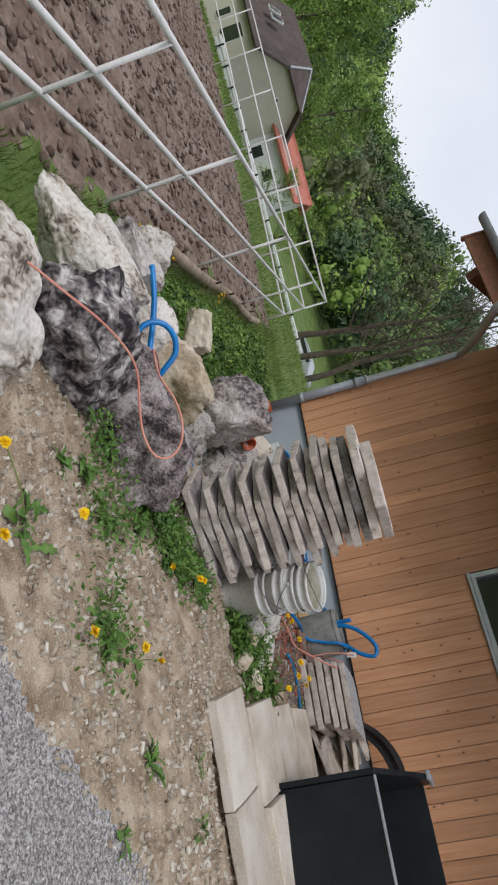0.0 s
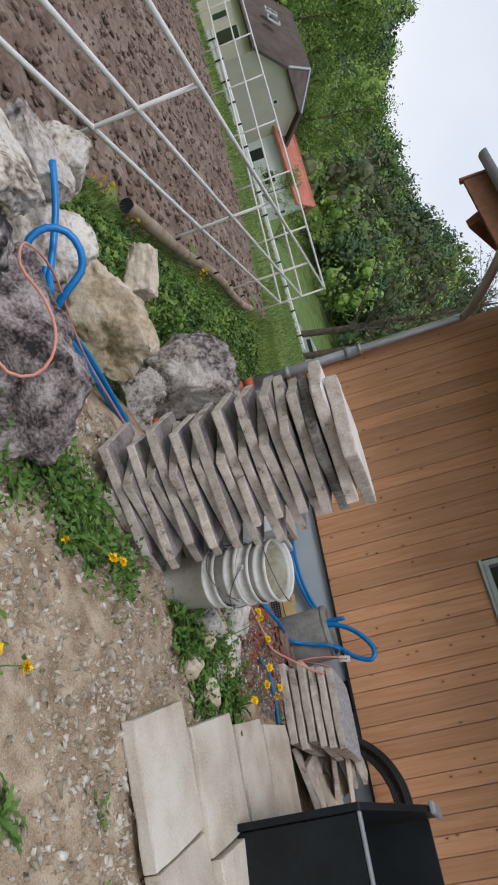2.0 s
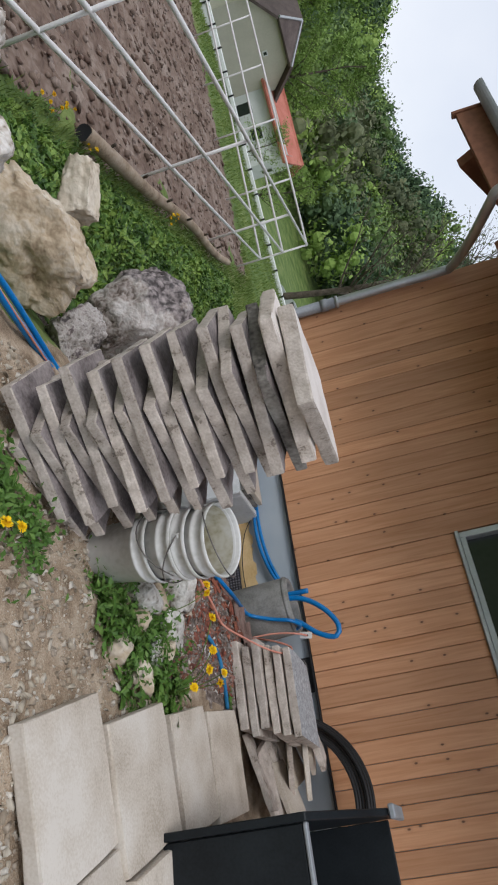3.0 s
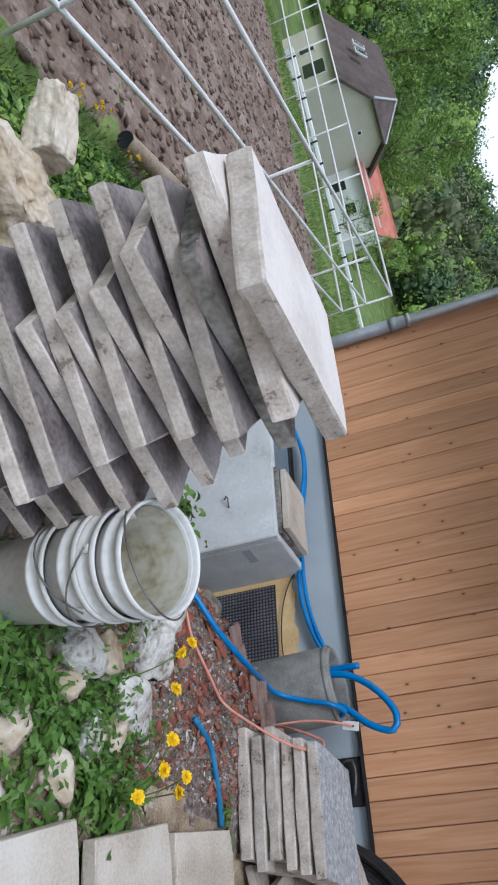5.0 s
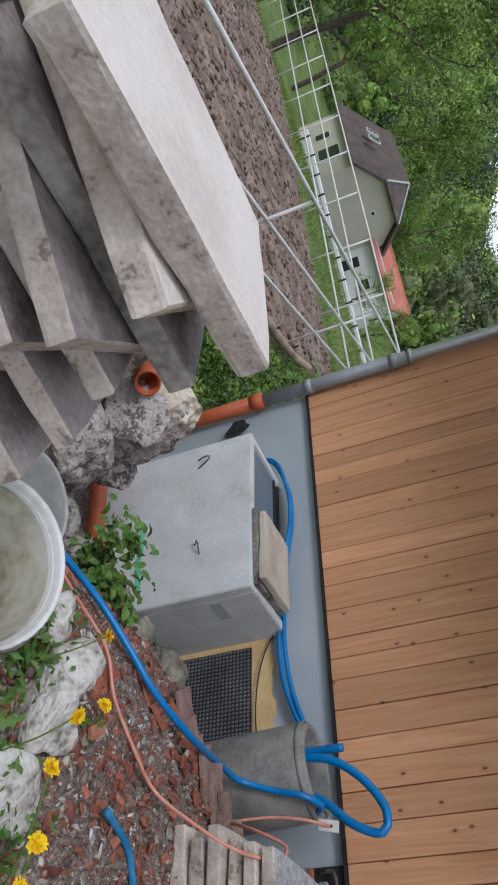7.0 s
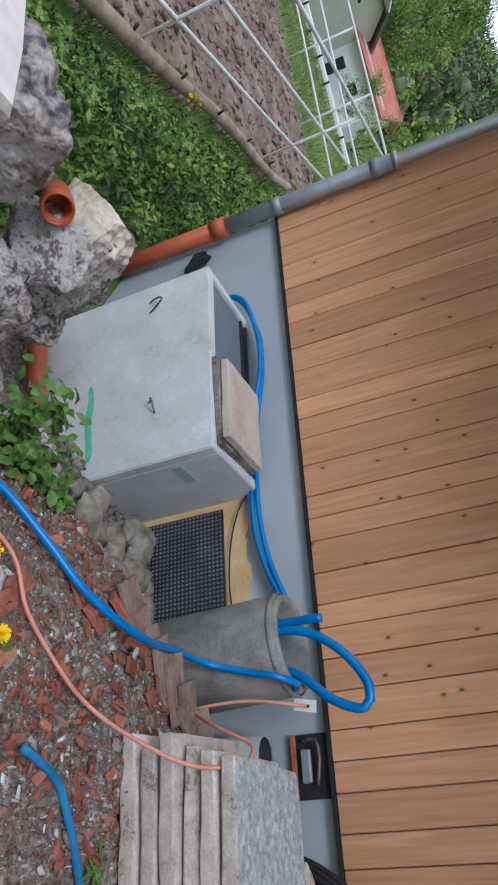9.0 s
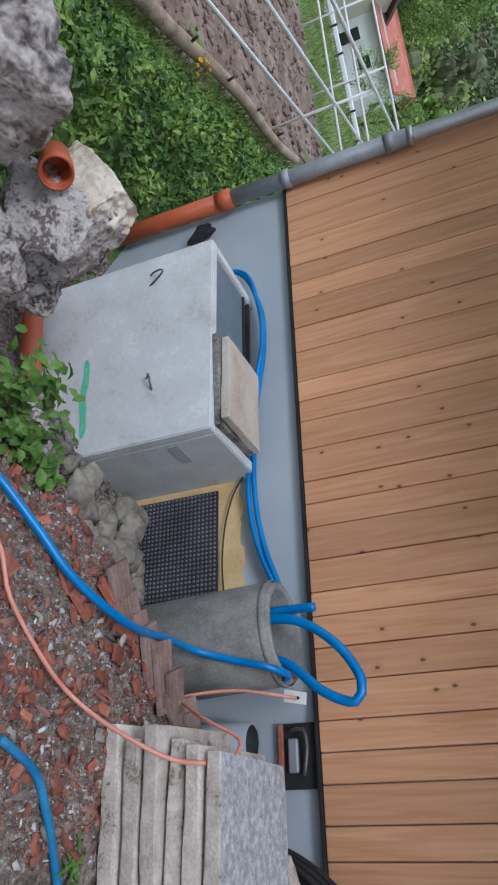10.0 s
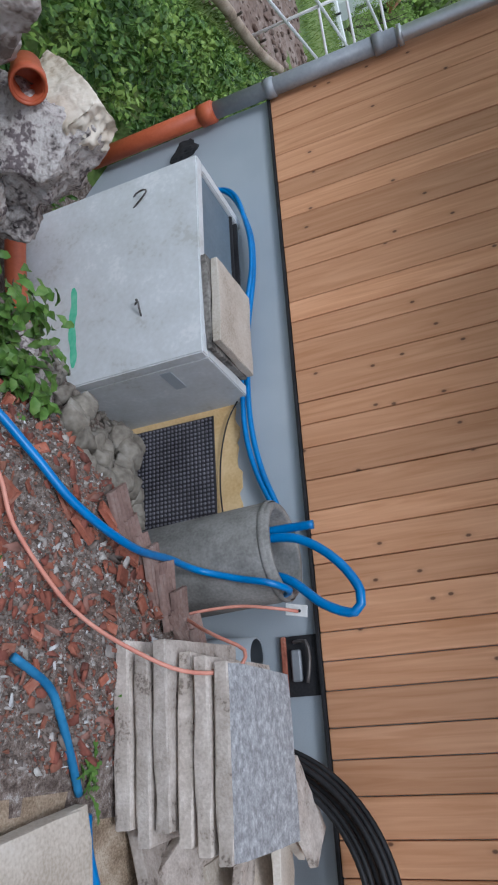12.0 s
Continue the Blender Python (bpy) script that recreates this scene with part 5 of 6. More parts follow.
def ribbed(sx, sy, h, ribs=4):
    """A clay tile with round ribs running along its length."""
    bm = bmesh.new()
    n = ribs * 6
    rows = []
    for x in (-sx / 2, sx / 2):
        top = [bm.verts.new((x, sy * (k / n - 0.5), h + 0.011 * max(0.0, math.sin(2 * math.pi * ribs * k / n)))) for k in range(n + 1)]
        rows.append((top, [bm.verts.new((x, -sy / 2, 0)), bm.verts.new((x, sy / 2, 0))]))
    (a, a0), (b, b0) = rows
    for k in range(n):
        bm.faces.new((a[k], a[k + 1], b[k + 1], b[k]))
    bm.faces.new((a0[0], b0[0], b0[1], a0[1]))
    bm.faces.new((a0[0], a[0], b[0], b0[0]))
    bm.faces.new((a0[1], b0[1], b[-1], a[-1]))
    bm.faces.new([a0[0], a0[1]] + a[::-1])
    bm.faces.new([b0[1], b0[0]] + b)
    bmesh.ops.recalc_face_normals(bm, faces=bm.faces[:])
    return bm


for i in range(11):
    k = i / 10
    x, y = 2.50 + 0.42 * k, 5.93 + 0.40 * k + 0.03 * (i % 2)
    t_ = part("roof_tile", ribbed(0.19, 0.13, 0.012, 5), M["tile"])
    t_.matrix_basis = pose(x, y, gz1(x, y) + 0.012, rr.uniform(-14, 4), rr.uniform(-8, 8), 40 + rr.uniform(-25, 25))
    tagged(t_, "old reddish brown flat roof tile on rubble", "roof tile", "dumped roof tiles")
flashing = part("bitumen_flap", rock_bm(850, (0.10, 0.02, 0.09), subdiv=3, rough=0.3, cuts=4), M["dark"])
flashing.matrix_basis = pose(-0.20, 6.95, 0.42, 0, 24, -6)
tagged(flashing, "dark crumpled membrane flap at the house corner", "membrane")


def skylight(x, z):
    k = thing("skylight", "small roof window in the brown roof", "skylight", pose(x, 26.2, z, 40, 0, 2))
    part("frame", cuboid(-0.35, 0.35, -0.55, 0.55, 0, 0.14, 0.02), M["house_white"], k)
    part("pane", cuboid(-0.27, 0.27, -0.47, 0.47, 0.141, 0.15), M["glass"], k)


skylight(-50.2, 2.75)
skylight(-51.6, 2.75)


# ---- small stones, rubble and clods ----
def island_mat(name, cols, rough=0.9):
    m = bpy.data.materials.new(name)
    m.use_nodes = True
    n, l = m.node_tree.nodes, m.node_tree.links
    g, r, t = n.new("ShaderNodeNewGeometry"), n.new("ShaderNodeValToRGB"), n.new("ShaderNodeTexNoise")
    r.color_ramp.interpolation = "CONSTANT"
    while len(r.color_ramp.elements) < len(cols):
        r.color_ramp.elements.new(0.5)
    for i, (e, c) in enumerate(zip(r.color_ramp.elements, cols)):
        e.position, e.color = i / len(cols), (*c, 1)
    l.new(g.outputs["Random Per Island"], r.inputs[0])
    t.inputs["Scale"].default_value, t.inputs["Detail"].default_value = 60, 2
    hs, mr = n.new("ShaderNodeHueSaturation"), n.new("ShaderNodeMapRange")
    mr.inputs[1].default_value, mr.inputs[2].default_value, mr.inputs[3].default_value, mr.inputs[4].default_value = 0.3, 0.7, 0.7, 1.15
    l.new(t.outputs["Fac"], mr.inputs[0])
    l.new(mr.outputs[0], hs.inputs["Value"])
    l.new(r.outputs[0], hs.inputs["Color"])
    p = n["Principled BSDF"]
    p.inputs["Roughness"].default_value = rough
    l.new(hs.outputs[0], p.inputs["Base Color"])
    return m


def stones(name, label, pts, sizes, material, flat=0.6, seed=0, sink=0.25, category="stones"):
    """Many small broken stones as one mesh, lying on the ground."""
    rs = np.random.RandomState(seed)
    bm = bmesh.new()
    bmesh.ops.create_icosphere(bm, subdivisions=1, radius=1)
    base = np.array([v.co[:] for v in bm.verts])
    tri = np.array([[v.index for v in f.verts] for f in bm.faces])
    bm.free()
    n = len(pts)
    v = base[None] * (1 + rs.uniform(-0.5, 0.35, (n, len(base), 1)))
    v *= np.stack([rs.uniform(0.7, 1.3, n), rs.uniform(0.6, 1.1, n), flat * rs.uniform(0.6, 1.3, n)], -1)[:, None]
    a = rs.uniform(0, 6.28, n)
    c, s = np.cos(a)[:, None], np.sin(a)[:, None]
    tilt = rs.uniform(-0.5, 0.5, (n, 1))
    x, y, z = v[..., 0], v[..., 1], v[..., 2]
    z2 = z + x * tilt * 0.5
    v = np.stack([x * c - y * s, x * s + y * c, z2], -1) * np.asarray(sizes)[:, None, None]
    g = surface_z(pts[:, 0], pts[:, 1])
    v += np.stack([pts[:, 0], pts[:, 1], g + np.asarray(sizes) * flat * (1 - 2 * sink)], -1)[:, None]
    f = (tri[None] + (np.arange(n) * len(base))[:, None, None]).reshape(-1, 3)
    return tagged(new(name, mesh_np(name, v.reshape(-1, 3), f, [material])), label, category, kind="stuff")


def in_rubble(x, y):
    return (x > 1.9 - (y - 5) * 0.2) & ~((y > 6.3) & (x < 2.7))


def shards(name, label, pts, sizes, material, seed, thick=0.22, lift=0.3):
    """Flat angular splinters lying at random tilts, as one mesh."""
    rs = np.random.RandomState(seed)
    n, k = len(pts), 5
    ang = np.sort(rs.uniform(0, 6.283, (n, k)), 1)
    rad = rs.uniform(0.55, 1.25, (n, k))
    px_, py_ = rad * np.cos(ang) * rs.uniform(0.8, 1.5, (n, 1)), rad * np.sin(ang) * rs.uniform(0.45, 0.9, (n, 1))
    th = thick * rs.uniform(0.6, 1.4, (n, 1)) * np.ones((n, k))
    v = np.concatenate([np.stack([px_, py_, -th], -1), np.stack([px_ * 0.93, py_ * 0.93, th], -1)], 1)
    t1, t2 = rs.normal(0, 0.28, (n, 1)), rs.normal(0, 0.28, (n, 1))
    v[..., 2] += v[..., 0] * t1 + v[..., 1] * t2
    a = rs.uniform(0, 6.283, (n, 1))
    c, s = np.cos(a), np.sin(a)
    v = np.stack([v[..., 0] * c - v[..., 1] * s, v[..., 0] * s + v[..., 1] * c, v[..., 2]], -1) * np.asarray(sizes)[:, None, None]
    v += np.column_stack([pts, surface_z(pts[:, 0], pts[:, 1]) + np.asarray(sizes) * lift])[:, None]
    f = [[k + 0, k + 1, k + 2], [k + 0, k + 2, k + 3], [k + 0, k + 3, k + 4]]
    for q in range(k):
        r = (q + 1) % k
        f += [[q, r, k + r], [q, k + r, k + q]]
    f = (np.array(f)[None] + (np.arange(n) * 2 * k)[:, None, None]).reshape(-1, 3)
    return tagged(new(name, mesh_np(name, v.reshape(-1, 3), f, [material])), label, "rubble", kind="stuff")


RS = np.random.RandomState(7)


def scatter(n, x0, x1, y0, y1, keep):
    p = np.stack([RS.uniform(x0, x1, n), RS.uniform(y0, y1, n)], -1)
    return p[keep(p[:, 0], p[:, 1])]


M["pebbles"] = island_mat("pebbles", [(0.46, 0.40, 0.31), (0.54, 0.48, 0.39), (0.32, 0.26, 0.19), (0.42, 0.34, 0.25), (0.62, 0.57, 0.49), (0.38, 0.32, 0.25)])
M["chips"] = island_mat("grey_chips", [(0.43, 0.405, 0.39), (0.30, 0.28, 0.27), (0.58, 0.555, 0.54), (0.21, 0.195, 0.19), (0.50, 0.47, 0.45), (0.38, 0.34, 0.32)])
M["rubble_bits"] = island_mat("rubble_bits", [(0.30, 0.095, 0.055), (0.24, 0.075, 0.045), (0.30, 0.27, 0.235), (0.18, 0.15, 0.125), (0.25, 0.22, 0.19), (0.26, 0.10, 0.065), (0.14, 0.11, 0.085), (0.36, 0.14, 0.09), (0.21, 0.175, 0.145), (0.17, 0.15, 0.13), (0.33, 0.12, 0.075), (0.60, 0.60, 0.59)])
M["pit_stones"] = island_mat("pit_stones", [(0.19, 0.17, 0.14), (0.25, 0.225, 0.19), (0.13, 0.115, 0.095), (0.21, 0.18, 0.15)])
M["clods"] = island_mat("soil_clods", [(0.16, 0.105, 0.08), (0.22, 0.16, 0.125), (0.11, 0.075, 0.055), (0.27, 0.21, 0.175)])


def is_road(x, y):
    return (0.93 * (x - 3.0) - 0.70 * (y - 2.0) > 0.62) & (y < 3.2)


yard = scatter(85000, 2.2, 5.2, 0.9, 5.3, lambda x, y: (bank_edge(y) - x < 0.5) & ~is_road(x, y))
yard = yard[fnoise(yard[:, 0], yard[:, 1], 2.3, 9.0) + RS.uniform(-0.55, 0.55, len(yard)) > -0.15]
shards("pebbles", "scattered pale pebbles on the sandy yard", yard, 0.0022 + 0.019 * RS.uniform(0, 1, len(yard)) ** 5.5, M["pebbles"], 1, 0.42, 0.25)
road = scatter(34000, 3.4, 5.0, 1.3, 3.3, is_road)
stones("gravel_chips", "grey crushed gravel of the drive", road, 0.0026 + 0.0042 * RS.uniform(0, 1, len(road)) ** 2, M["chips"], 0.7, 2)
M["grit"] = island_mat("rubble_grit", [(0.20, 0.16, 0.135), (0.15, 0.112, 0.092), (0.27, 0.235, 0.205), (0.18, 0.13, 0.105), (0.26, 0.105, 0.068), (0.33, 0.295, 0.265), (0.12, 0.095, 0.08), (0.23, 0.115, 0.08), (0.25, 0.20, 0.17), (0.17, 0.14, 0.12), (0.29, 0.12, 0.075), (0.48, 0.45, 0.42)])
M["brick_shards"] = island_mat("brick_shards", [(0.26, 0.085, 0.055), (0.22, 0.070, 0.048), (0.34, 0.12, 0.075), (0.17, 0.062, 0.045), (0.29, 0.15, 0.115), (0.24, 0.085, 0.058)])
M["white_shards"] = island_mat("white_shards", [(0.62, 0.62, 0.61), (0.50, 0.48, 0.44), (0.70, 0.70, 0.70), (0.40, 0.37, 0.33)])
rub = scatter(55000, 1.2, 3.25, 4.75, 6.5, in_rubble)
shards("rubble_grit", "grey-brown grit and crumbs on the rubble", rub, 0.0025 + 0.0085 * RS.uniform(0, 1, len(rub)) ** 4, M["grit"], 3, 0.42)
rub = scatter(4200, 1.5, 3.25, 4.85, 6.4, in_rubble)
rub = rub[(np.sin(rub[:, 0] * 9 + 1) * np.cos(rub[:, 1] * 8) + RS.uniform(-0.9, 0.9, len(rub))) > -0.35]
shards("brick_shards", "flat red splinters of broken brick", rub, 0.005 + 0.026 * RS.uniform(0, 1, len(rub)) ** 3.2, M["brick_shards"], 8)
rub = scatter(1100, 1.6, 3.25, 4.85, 6.4, in_rubble)
shards("stone_shards", "grey slivers of broken stone on rubble", rub, 0.006 + 0.030 * RS.uniform(0, 1, len(rub)) ** 4, M["grit"], 9)
rub = np.concatenate([scatter(430, 1.9, 3.25, 4.85, 6.2, in_rubble), np.column_stack([RS.normal(2.47, 0.07, 60), RS.normal(5.22, 0.07, 60)])])
shards("white_shards", "small white splinters on rubble", rub, 0.005 + 0.017 * RS.uniform(0, 1, len(rub)) ** 2.5, M["white_shards"], 10, 0.14)
pitp = scatter(700, 1.3, 2.45, 6.25, 6.98, lambda x, y: x > -9)
stones("pit_gravel", "grey stones at the bottom of the pit", pitp, 0.012 + 0.035 * RS.uniform(0, 1, len(pitp)) ** 2, M["pit_stones"], 0.7, 4)
clod = scatter(16000, -24, 0.2, -2, 13.4, lambda x, y: in_quad(x, y, FIELD_CCW) & (RS.uniform(0, 1, len(x)) < np.clip(3.2 / (1 + 0.22 * np.hypot(x - 4, y - 1)), 0, 1)))
stones("field_clods", "brown clods of the tilled field", clod, 0.02 + 0.055 * RS.uniform(0, 1, len(clod)) ** 2, M["clods"], 0.6, 5)


def stone_thing(c, s, turn, seed, material, label, group):
    ob = part("stone", rock_bm(seed, s, subdiv=3, rough=0.12, cuts=8), material, None, "", True)
    ob.matrix_basis = pose(*c, 0, 0, turn)
    return tagged(ob, label, "stone", group)


for i, (x, y, r, mt, lb) in enumerate(((3.25, 4.52, 0.075, T_, "rounded tan stone in weeds"), (3.33, 4.76, 0.07, T_, "rounded tan stone in weeds"), (3.08, 4.72, 0.06, T_, "small tan stone in weeds"), (3.17, 4.88, 0.07, W_, "pale broken limestone by the pavers"),
        (2.83, 5.12, 0.115, W_, "large white broken limestone lump"), (3.04, 5.08, 0.10, W_, "large white broken limestone lump"), (2.93, 4.86, 0.09, T_, "rounded brown stone beside the bucket"), (2.66, 5.18, 0.10, W_, "white limestone lump beside the hose"), (2.98, 4.72, 0.10, W_, "cream broken limestone beside the bucket"), (3.16, 4.98, 0.08, T_, "rounded tan stone in weeds"), (2.55, 5.06, 0.09, W_, "pale limestone lump behind the bucket"))):
    stone_thing((x, y, gz1(x, y) + r * 0.35), (r * 1.25, r, r * 0.8), i * 50, 900 + i, M["white_stone"] if mt is W_ else mt, lb, "loose stones")
for i in range(38):
    x, y = RS.uniform(1.62, 2.28), RS.uniform(6.35, 6.92)
    r = RS.uniform(0.04, 0.085)
    stone_thing((x, y, gz1(x, y) + r * 0.75), (r * 1.2, r, r * 0.85), i * 40, 950 + i, M["stone_grey"], "lump of broken grey concrete in the pit", "pit stones")
for i in range(9):
    x, y = RS.uniform(0.9, 2.0), RS.uniform(5.5, 6.2)
    r = RS.uniform(0.06, 0.12)
    stone_thing((x, y, gz1(x, y) + r * 0.4), (r * 1.2, r, r * 0.85), i * 40, 990 + i, G_, "grey stone on the pit slope", "pit stones")
for i in range(110):
    x, y = RS.uniform(1.9, 3.15), RS.uniform(5.05, 6.2)
    if y > 6.1 and x > 2.95:
        continue
    s_ = 0.25 + (0.85 if x < 2.85 else 0.35) * RS.uniform() ** 2.2
    b_ = part("brick_fragment", slab_bm(0.105 * s_, 0.06 * s_, 0.02 * s_, 1100 + i, 0.016 * s_), M["brick"])
    b_.matrix_basis = pose(x, y, gz1(x, y) + 0.006, RS.uniform(-25, 25), RS.uniform(-25, 25), RS.uniform(0, 360))
    tagged(b_, "broken piece of red brick on rubble", "brick", "broken bricks")


# ---- plants ----
def leaf_mesh(length, width, teeth, seed, lift=0.5):
    """A jagged leaf, arching out from its foot."""
    rnd = random.Random(seed)
    bm = bmesh.new()
    rows = []
    n = 9
    for i in range(n + 1):
        t = i / n
        w = width * math.sin(math.pi * min(1, t * 0.92 + 0.06)) ** 0.8 * (0.55 + 0.6 * t)
        if teeth and i % 2:
            w *= 0.45
        w *= rnd.uniform(0.85, 1.15)
        y, z = length * t, length * lift * (t - t * t * 0.95)
        rows.append([bm.verts.new((-w, y - (0.02 * length if teeth else 0), z + w * 0.35)), bm.verts.new((0, y, z)), bm.verts.new((w, y - (0.02 * length if teeth else 0), z + w * 0.35))])
    for a, b in zip(rows, rows[1:]):
        for k in (0, 1):
            bm.faces.new((a[k], a[k + 1], b[k + 1], b[k]))
    return mesh_of("leaf", bm, M["leaf"], True)


LEAVES = [leaf_mesh(0.12, 0.019, True, 1, 0.35), leaf_mesh(0.14, 0.022, True, 2, 0.5), leaf_mesh(0.095, 0.028, False, 3, 0.5), leaf_mesh(0.15, 0.016, True, 4, 0.75)]


def flower_mesh():
    bm = bmesh.new()
    rnd = random.Random(6)
    for ring, n in ((0, 34), (1, 30), (2, 22)):
        for i in range(n):
            a = 2 * math.pi * i / n + rnd.uniform(-0.2, 0.2)
            r, h = (0.0195, 0.015, 0.009)[ring] * rnd.uniform(0.75, 1.1), (0.001, 0.006, 0.011)[ring] * rnd.uniform(0.6, 1.5)
            d, s = Vector((math.cos(a), math.sin(a), 0)), Vector((-math.sin(a), math.cos(a), 0)) * 0.0022
            p = Vector((0, 0, h * 0.4))
            bm.faces.new([bm.verts.new(q) for q in (p - s * 0.5, p + s * 0.5, d * r + s + Vector((0, 0, h)), d * r - s + Vector((0, 0, h)))])
    bmesh.ops.create_cone(bm, segments=8, radius1=0.003, radius2=0.008, depth=0.012, cap_ends=True, matrix=Matrix.Translation((0, 0, -0.005)))
    return mesh_of("flower", bm, M["yellow"])


FLOWER = flower_mesh()


def plant(x, y, n, scale, flowers, seed, z=None, label="green dandelion rosette growing in sandy soil"):
    rnd = random.Random(seed)
    t = thing("dandelion", label, "plant", pose(x, y, gz1(x, y) if z is None else z))
    for i in range(int(n * 1.7)):
        lf = new("leaf", LEAVES[rnd.choice((0, 0, 1, 1, 2, 3))])
        lf.parent = t
        k = scale * rnd.uniform(0.6, 1.2)
        lf.matrix_basis = pose(rnd.gauss(0, 0.028) * scale, rnd.gauss(0, 0.028) * scale, 0, rnd.uniform(-8, 34), rnd.uniform(-25, 25), i * 137.5 + rnd.uniform(-20, 20)) @ Matrix.Diagonal((k, k, k, 1))
    for fx, fy, fz in flowers:
        p = Vector((fx - x, fy - y, fz - t.matrix_basis.translation.z))
        part("stem", tube([(0, 0, 0), (p.x * 0.35, p.y * 0.35, p.z * 0.6), tuple(p)], 0.0025, 6), M["grass"], t, "", True)
        f = new("flower", FLOWER)
        f.parent = t
        k = rnd.uniform(0.95, 1.3)
        f.matrix_basis = Matrix.Translation(p) @ pose(0, 0, 0, rnd.uniform(-30, 30), rnd.uniform(-30, 30), rnd.uniform(0, 360)) @ Matrix.Diagonal((k, k, k, 1))
        tagged(f, "bright yellow dandelion head")
    return t


FL = "dandelion with yellow heads growing in sandy soil"
PLANTS = [
    (3.56, 2.79, 12, 0.9, [(3.65, 2.58, 0.62)], FL), (3.99, 3.16, 12, 0.75, [], ""), (3.02, 3.42, 14, 1.0, [(3.14, 3.27, 0.665), (3.10, 3.56, 0.70), (3.07, 3.66, 0.69)], FL), (3.07, 2.83, 11, 0.8, [(3.23, 2.48, 0.625)], FL), (3.35, 2.26, 9, 1.0, [(3.51, 2.04, 0.60), (3.20, 2.0, 0.60)], FL),
    (2.97, 3.90, 12, 0.9, [], ""), (3.95, 3.64, 7, 0.45, [], ""), (4.20, 3.64, 8, 0.5, [], ""), (4.25, 2.92, 7, 0.5, [], ""), (2.71, 3.05, 12, 0.9, [], ""), (2.87, 3.24, 13, 1.0, [], ""), (2.78, 3.50, 13, 1.0, [], ""), (3.62, 3.05, 5, 0.4, [(3.60, 2.98, 0.64), (3.62, 3.11, 0.65)], FL),
    (3.10, 4.58, 14, 1.0, [], ""), (2.97, 4.46, 12, 0.9, [], ""), (3.20, 4.42, 12, 0.9, [], ""), (3.41, 4.58, 12, 0.8, [], ""), (3.35, 5.02, 16, 1.1, [(3.22, 4.91, 0.90), (3.30, 4.92, 0.87), (3.32, 4.95, 0.93), (3.36, 4.95, 0.905), (3.37, 4.90, 0.80), (3.08, 4.88, 0.92)], "tall dandelion clump with many yellow heads"),
    (3.18, 4.70, 14, 1.0, [], ""), (3.27, 4.86, 16, 1.1, [], ""), (3.40, 4.84, 12, 0.7, [], ""), (3.52, 4.90, 8, 0.5, [], ""), (3.58, 5.05, 7, 0.4, [], ""), (2.98, 4.98, 10, 0.8, [(2.90, 5.02, 0.86)], FL), (2.72, 5.02, 12, 0.8, [(2.62, 5.12, 0.84)], FL), (3.27, 5.78, 9, 0.6, [], ""), (2.80, 5.30, 7, 0.5, [(2.78, 5.22, 0.80)], FL), (3.07, 5.92, 6, 0.4, [], ""),
    (3.05, 4.33, 11, 0.8, [], ""), (2.62, 2.60, 10, 0.9, [], ""), (3.0, 2.45, 8, 0.6, [], ""), (2.86, 3.72, 12, 0.8, [], ""),
]
for x, y in ((2.70, 2.82), (2.78, 3.18), (2.92, 3.40), (2.84, 3.58), (2.95, 3.70), (3.06, 3.55), (2.75, 3.34), (2.62, 2.92), (3.0, 3.10), (2.66, 3.20), (3.10, 4.40), (3.16, 4.64), (3.30, 4.62), (3.22, 4.80), (3.34, 4.92), (3.42, 5.0), (3.30, 5.12), (3.05, 4.82), (2.9, 4.62), (3.46, 4.70), (2.60, 4.75), (3.0, 5.02), (2.96, 2.60)):
    PLANTS.append((x, y, 11, 0.85, [], "tuft of dark green weeds in soil"))
for i, (x, y, n, s, fl, lb) in enumerate(PLANTS):
    plant(x, y, n, s, fl, 1200 + i, label=lb or "low green weed with jagged leaves in soil")


def bush(m, label, n, r, seed):
    """A small leafy bush: thin stems, broad leaves as parts of one crown."""
    rs = np.random.RandomState(seed)
    t = thing("bush", label, "bush", m)
    rnd = random.Random(seed)
    tips = []
    for i in range(9):
        a = rnd.uniform(0, 6.28)
        q, _d = branch_pts(rnd, Vector((0, 0, -0.05)), Vector((0.6 * math.cos(a), 0.6 * math.sin(a), 1)).normalized(), r * 1.6, 5, 0.15)
        part("stem", tube(q, 0.004, 5, taper=0.002), M["bark"], t, "", True)
        tips += [v for v in q[1:]]
    for i in range(n):
        p = tips[rnd.randrange(len(tips))] + Vector((rnd.gauss(0, r * 0.22), rnd.gauss(0, r * 0.22), rnd.gauss(0, r * 0.15)))
        lf = new("leaf", LEAVES[2])
        lf.parent = t
        k = rnd.uniform(0.55, 0.95)
        lf.matrix_basis = Matrix.Translation(p) @ pose(0, 0, 0, rnd.uniform(-40, 40), rnd.uniform(-30, 30), rnd.uniform(0, 360)) @ Matrix.Diagonal((k, k * 0.8, k, 1))
    return t


bush(pose(1.93, 5.62, gz1(1.93, 5.62) + 0.03), "small leafy green bush on the pit slope", 330, 0.19, 61)


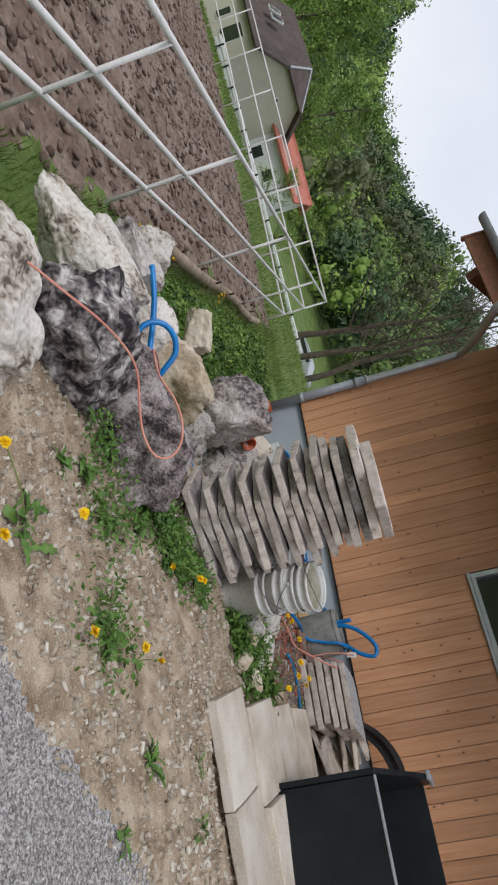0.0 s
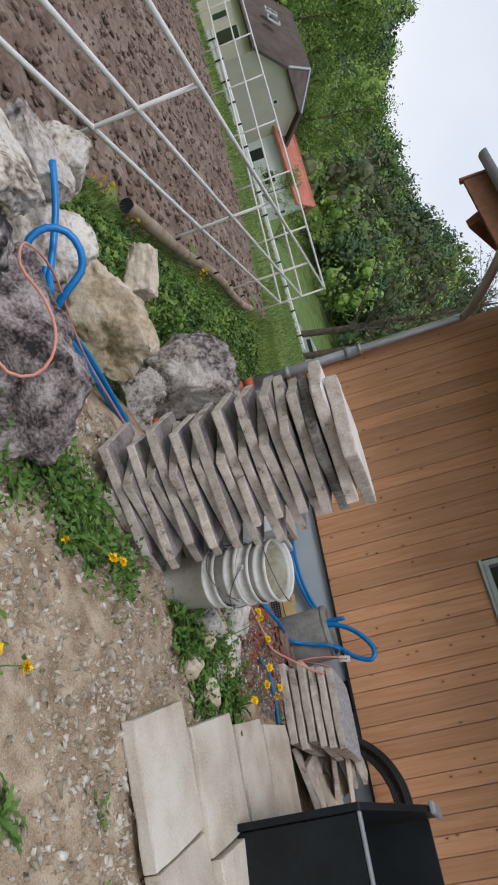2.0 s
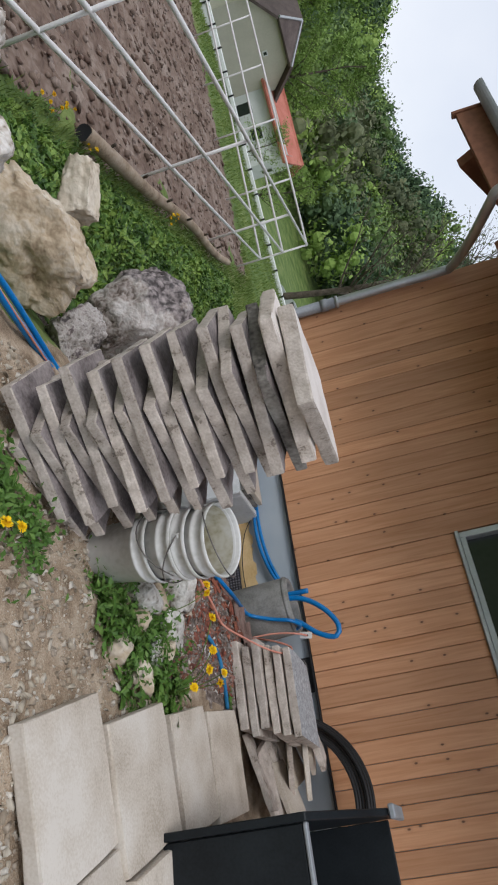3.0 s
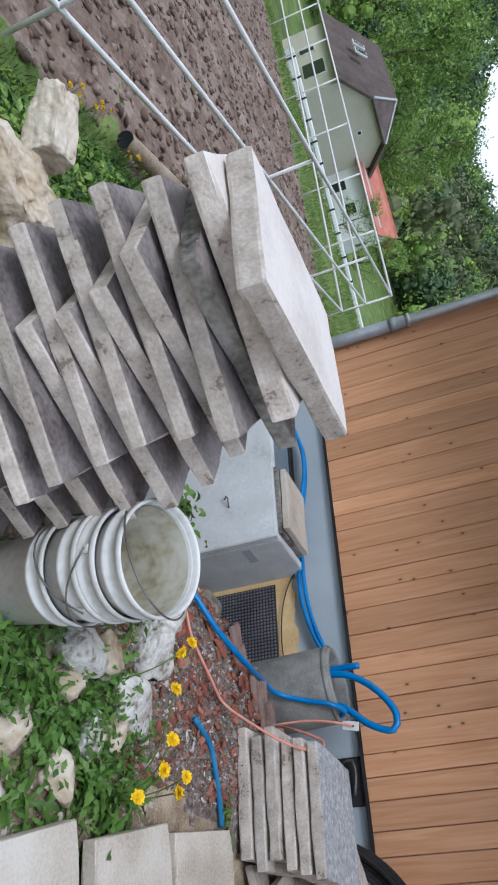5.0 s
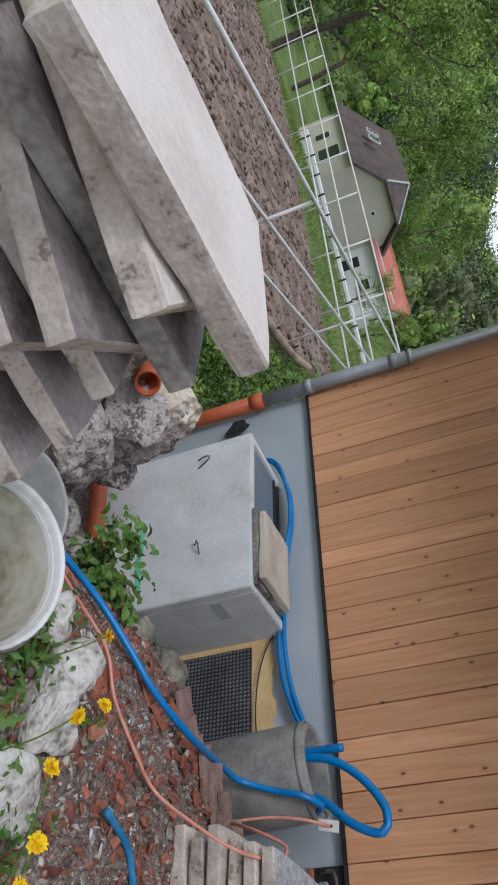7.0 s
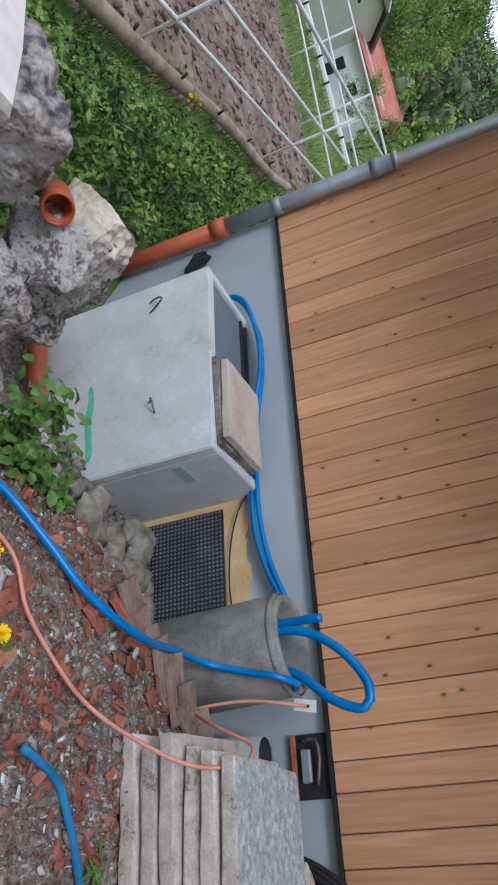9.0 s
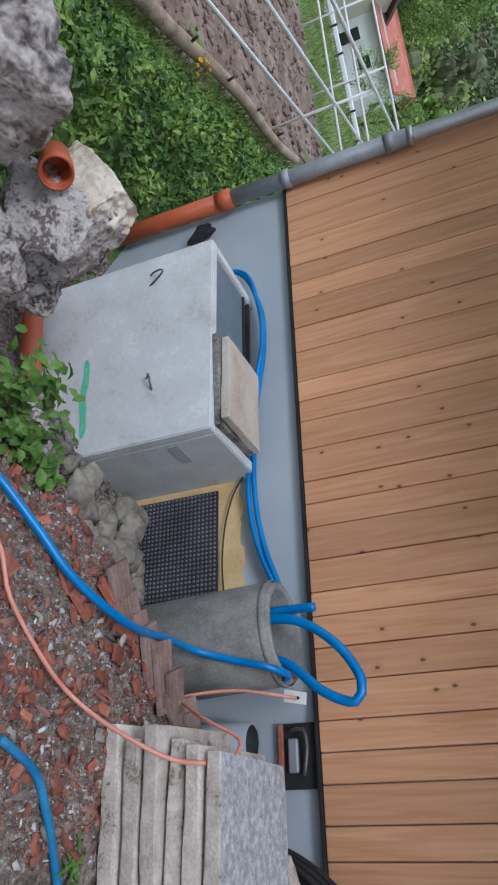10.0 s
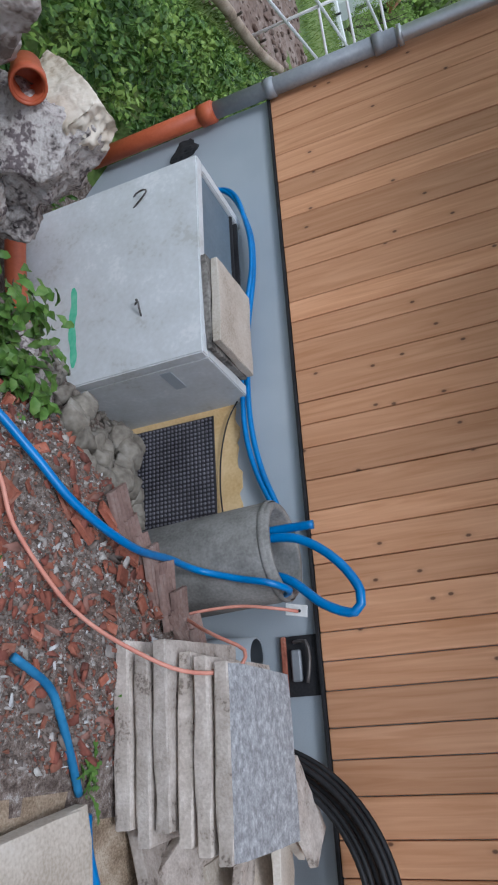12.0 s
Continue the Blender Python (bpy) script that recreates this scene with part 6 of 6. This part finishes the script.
def leaf_carpet(name, label, pts, z, size, material, seed, up=0.6):
    rs = np.random.RandomState(seed)
    n = len(pts)
    nrm = rs.normal(size=(n, 3)) * 0.75 + np.array([0.25, -0.35, up])
    nrm /= np.linalg.norm(nrm, axis=1, keepdims=True)
    u = np.cross(nrm, rs.normal(size=(n, 3)))
    u /= np.linalg.norm(u, axis=1, keepdims=True)
    v = np.cross(nrm, u)
    s = size * rs.uniform(0.6, 1.25, (n, 1))
    c = np.column_stack([pts, z])
    q = np.stack([c - u * s, c - v * s * 0.55 + nrm * s * 0.15, c + u * s * 1.45, c + v * s * 0.55 + nrm * s * 0.15], 1)
    return tagged(new(name, mesh_np(name, q.reshape(-1, 3), np.arange(n * 4).reshape(-1, 4), [material])), label, "ivy", kind="stuff")


def log_side(x, y):
    """Metres from the log's line, towards the yard."""
    return ((x + 1.55) * 0.815 + (y - 5.05) * 0.579)


ivy = scatter(70000, -5.2, 1.3, 2.6, 10.2, lambda x, y: (log_side(x, y) > 0.12) & (x < np.maximum(1.35 - 0.55 * np.clip(y - 4.4, 0, 9), np.where(y < 6.7, 0.38, -0.5))) & (x > -6) & ~((y > 6.6) & (x > -0.6)) & (y > 3.3 + 0.5 * np.sin(x * 3)))
keep = RS.uniform(0, 1, len(ivy)) < np.clip(2.2 - 0.12 * np.hypot(ivy[:, 0] - 2, ivy[:, 1] - 3), 0.35, 1)
ivy = ivy[keep]
low = np.concatenate([np.column_stack([RS.normal(x, 0.10, 420), RS.normal(y, 0.10, 420)]) for x, y in ((2.72, 3.0), (2.85, 3.25), (2.95, 3.55), (2.80, 3.45), (3.0, 3.80), (2.68, 2.75), (3.0, 4.45), (3.2, 4.55), (3.2, 4.8), (3.15, 4.95), (3.1, 4.9), (2.65, 5.0), (3.55, 2.8), (3.05, 2.8))])
leaf_carpet("ground_weeds", "low creeping weeds and clover in soil", low, surface_z(low[:, 0], low[:, 1]) + RS.uniform(0.0, 1, len(low)) ** 2 * 0.10, 0.014, M["leaf"], 33)
mound = 0.34 * smooth(log_side(ivy[:, 0], ivy[:, 1]) / 0.9) * (0.75 + 0.3 * np.sin(ivy[:, 0] * 3.1) * np.cos(ivy[:, 1] * 2.7))
leaf_carpet("ivy", "dense dark green ivy on the bank", ivy, surface_z(ivy[:, 0], ivy[:, 1]) + mound * RS.uniform(0.45, 1.2, len(ivy)), 0.031, M["ivy"], 31)


def grass(name, label, pts, height, seed):
    rs = np.random.RandomState(seed)
    n = len(pts)
    a = rs.uniform(0, 6.28, n)
    h = height * rs.uniform(0.5, 1.3, n)
    lean = rs.normal(size=(n, 2)) * 0.35 * h[:, None]
    w = np.stack([np.cos(a), np.sin(a)], -1) * 0.004 * (1 + 0.05 * np.hypot(pts[:, 0] - 4, pts[:, 1]))[:, None]
    z = surface_z(pts[:, 0], pts[:, 1]) - 0.01
    p0, p1 = np.column_stack([pts - w, z]), np.column_stack([pts + w, z])
    m0, m1 = np.column_stack([pts - w * 0.7 + lean * 0.4, z + h * 0.6]), np.column_stack([pts + w * 0.7 + lean * 0.4, z + h * 0.6])
    t0, t1 = np.column_stack([pts - w * 0.1 + lean, z + h]), np.column_stack([pts + w * 0.1 + lean, z + h])
    v = np.stack([p0, p1, m1, m0, m0, m1, t1, t0], 1).reshape(-1, 3)
    return tagged(new(name, mesh_np(name, v, np.arange(len(v)).reshape(-1, 4), [M["grass"]])), label, "grass", kind="stuff")


edge = scatter(60000, -9, 2.2, 0.5, 13.8, lambda x, y: (~in_quad(x, y, FIELD_CCW)) & (np.abs(log_side(x, y)) < 1.5 + 0.3 * np.sin(y * 4)) & (bank_edge(y) - x > 0.9) & ~((y > 6.6) & (x > -0.6)))
grass("bank_grass", "long spring grass along the log and field", edge[:16000], 0.12, 41)
vg = scatter(30000, -26, -6, 9.0, 20, lambda x, y: ~in_quad(x, y, FIELD_CCW))
grass("meadow_grass", "green meadow grass beyond the field", vg[:14000], 0.16, 42)
for i, (x, y) in enumerate(((-1.62, 5.35), (-1.5, 4.85), (-3.1, 7.5), (-3.3, 7.7), (-1.2, 4.6))):
    plant(x, y, 8, 1.0, [(x + RS.uniform(-0.1, 0.1), y + RS.uniform(-0.1, 0.1), gz1(x, y) + RS.uniform(0.15, 0.26)) for _ in range(4)], 1300 + i, label="yellow flowering weed beside the log")


# ---- wall boards ----
def build_boards():
    gap = 0.0045
    for i, (a, b) in enumerate(zip(SEAMS, SEAMS[1:])):
        spans = [(FOOT_Z, 3.9)]
        if b > WIN[0] - 0.01 and a < WIN[1] + 0.01:
            spans = [(FOOT_Z, WIN[2] - 0.032), (WIN[3] + 0.004, 3.9)]
        for z0, z1 in spans:
            bm = cuboid(-(b - a - gap) / 2, (b - a - gap) / 2, 0, 0.028, 0, z1 - z0, 0.003)
            part("board", bm, M["wood"], wall_north, "", False, Matrix.Translation(((a + b) / 2, WALL_Y - 0.0 + 0.0015 * ((i * 5) % 3), z0)))
    for k in range(60):
        y = WALL_Y + 0.03 + k * 0.13
        if y > 10:
            break
        part("board", cuboid(-0.014, 0.014, 0.002, 0.128, 0, 2.9 + 0.0), M["wood"], wall_north, "", False, Matrix.Translation((-0.456, y, FOOT_Z)))


build_boards()
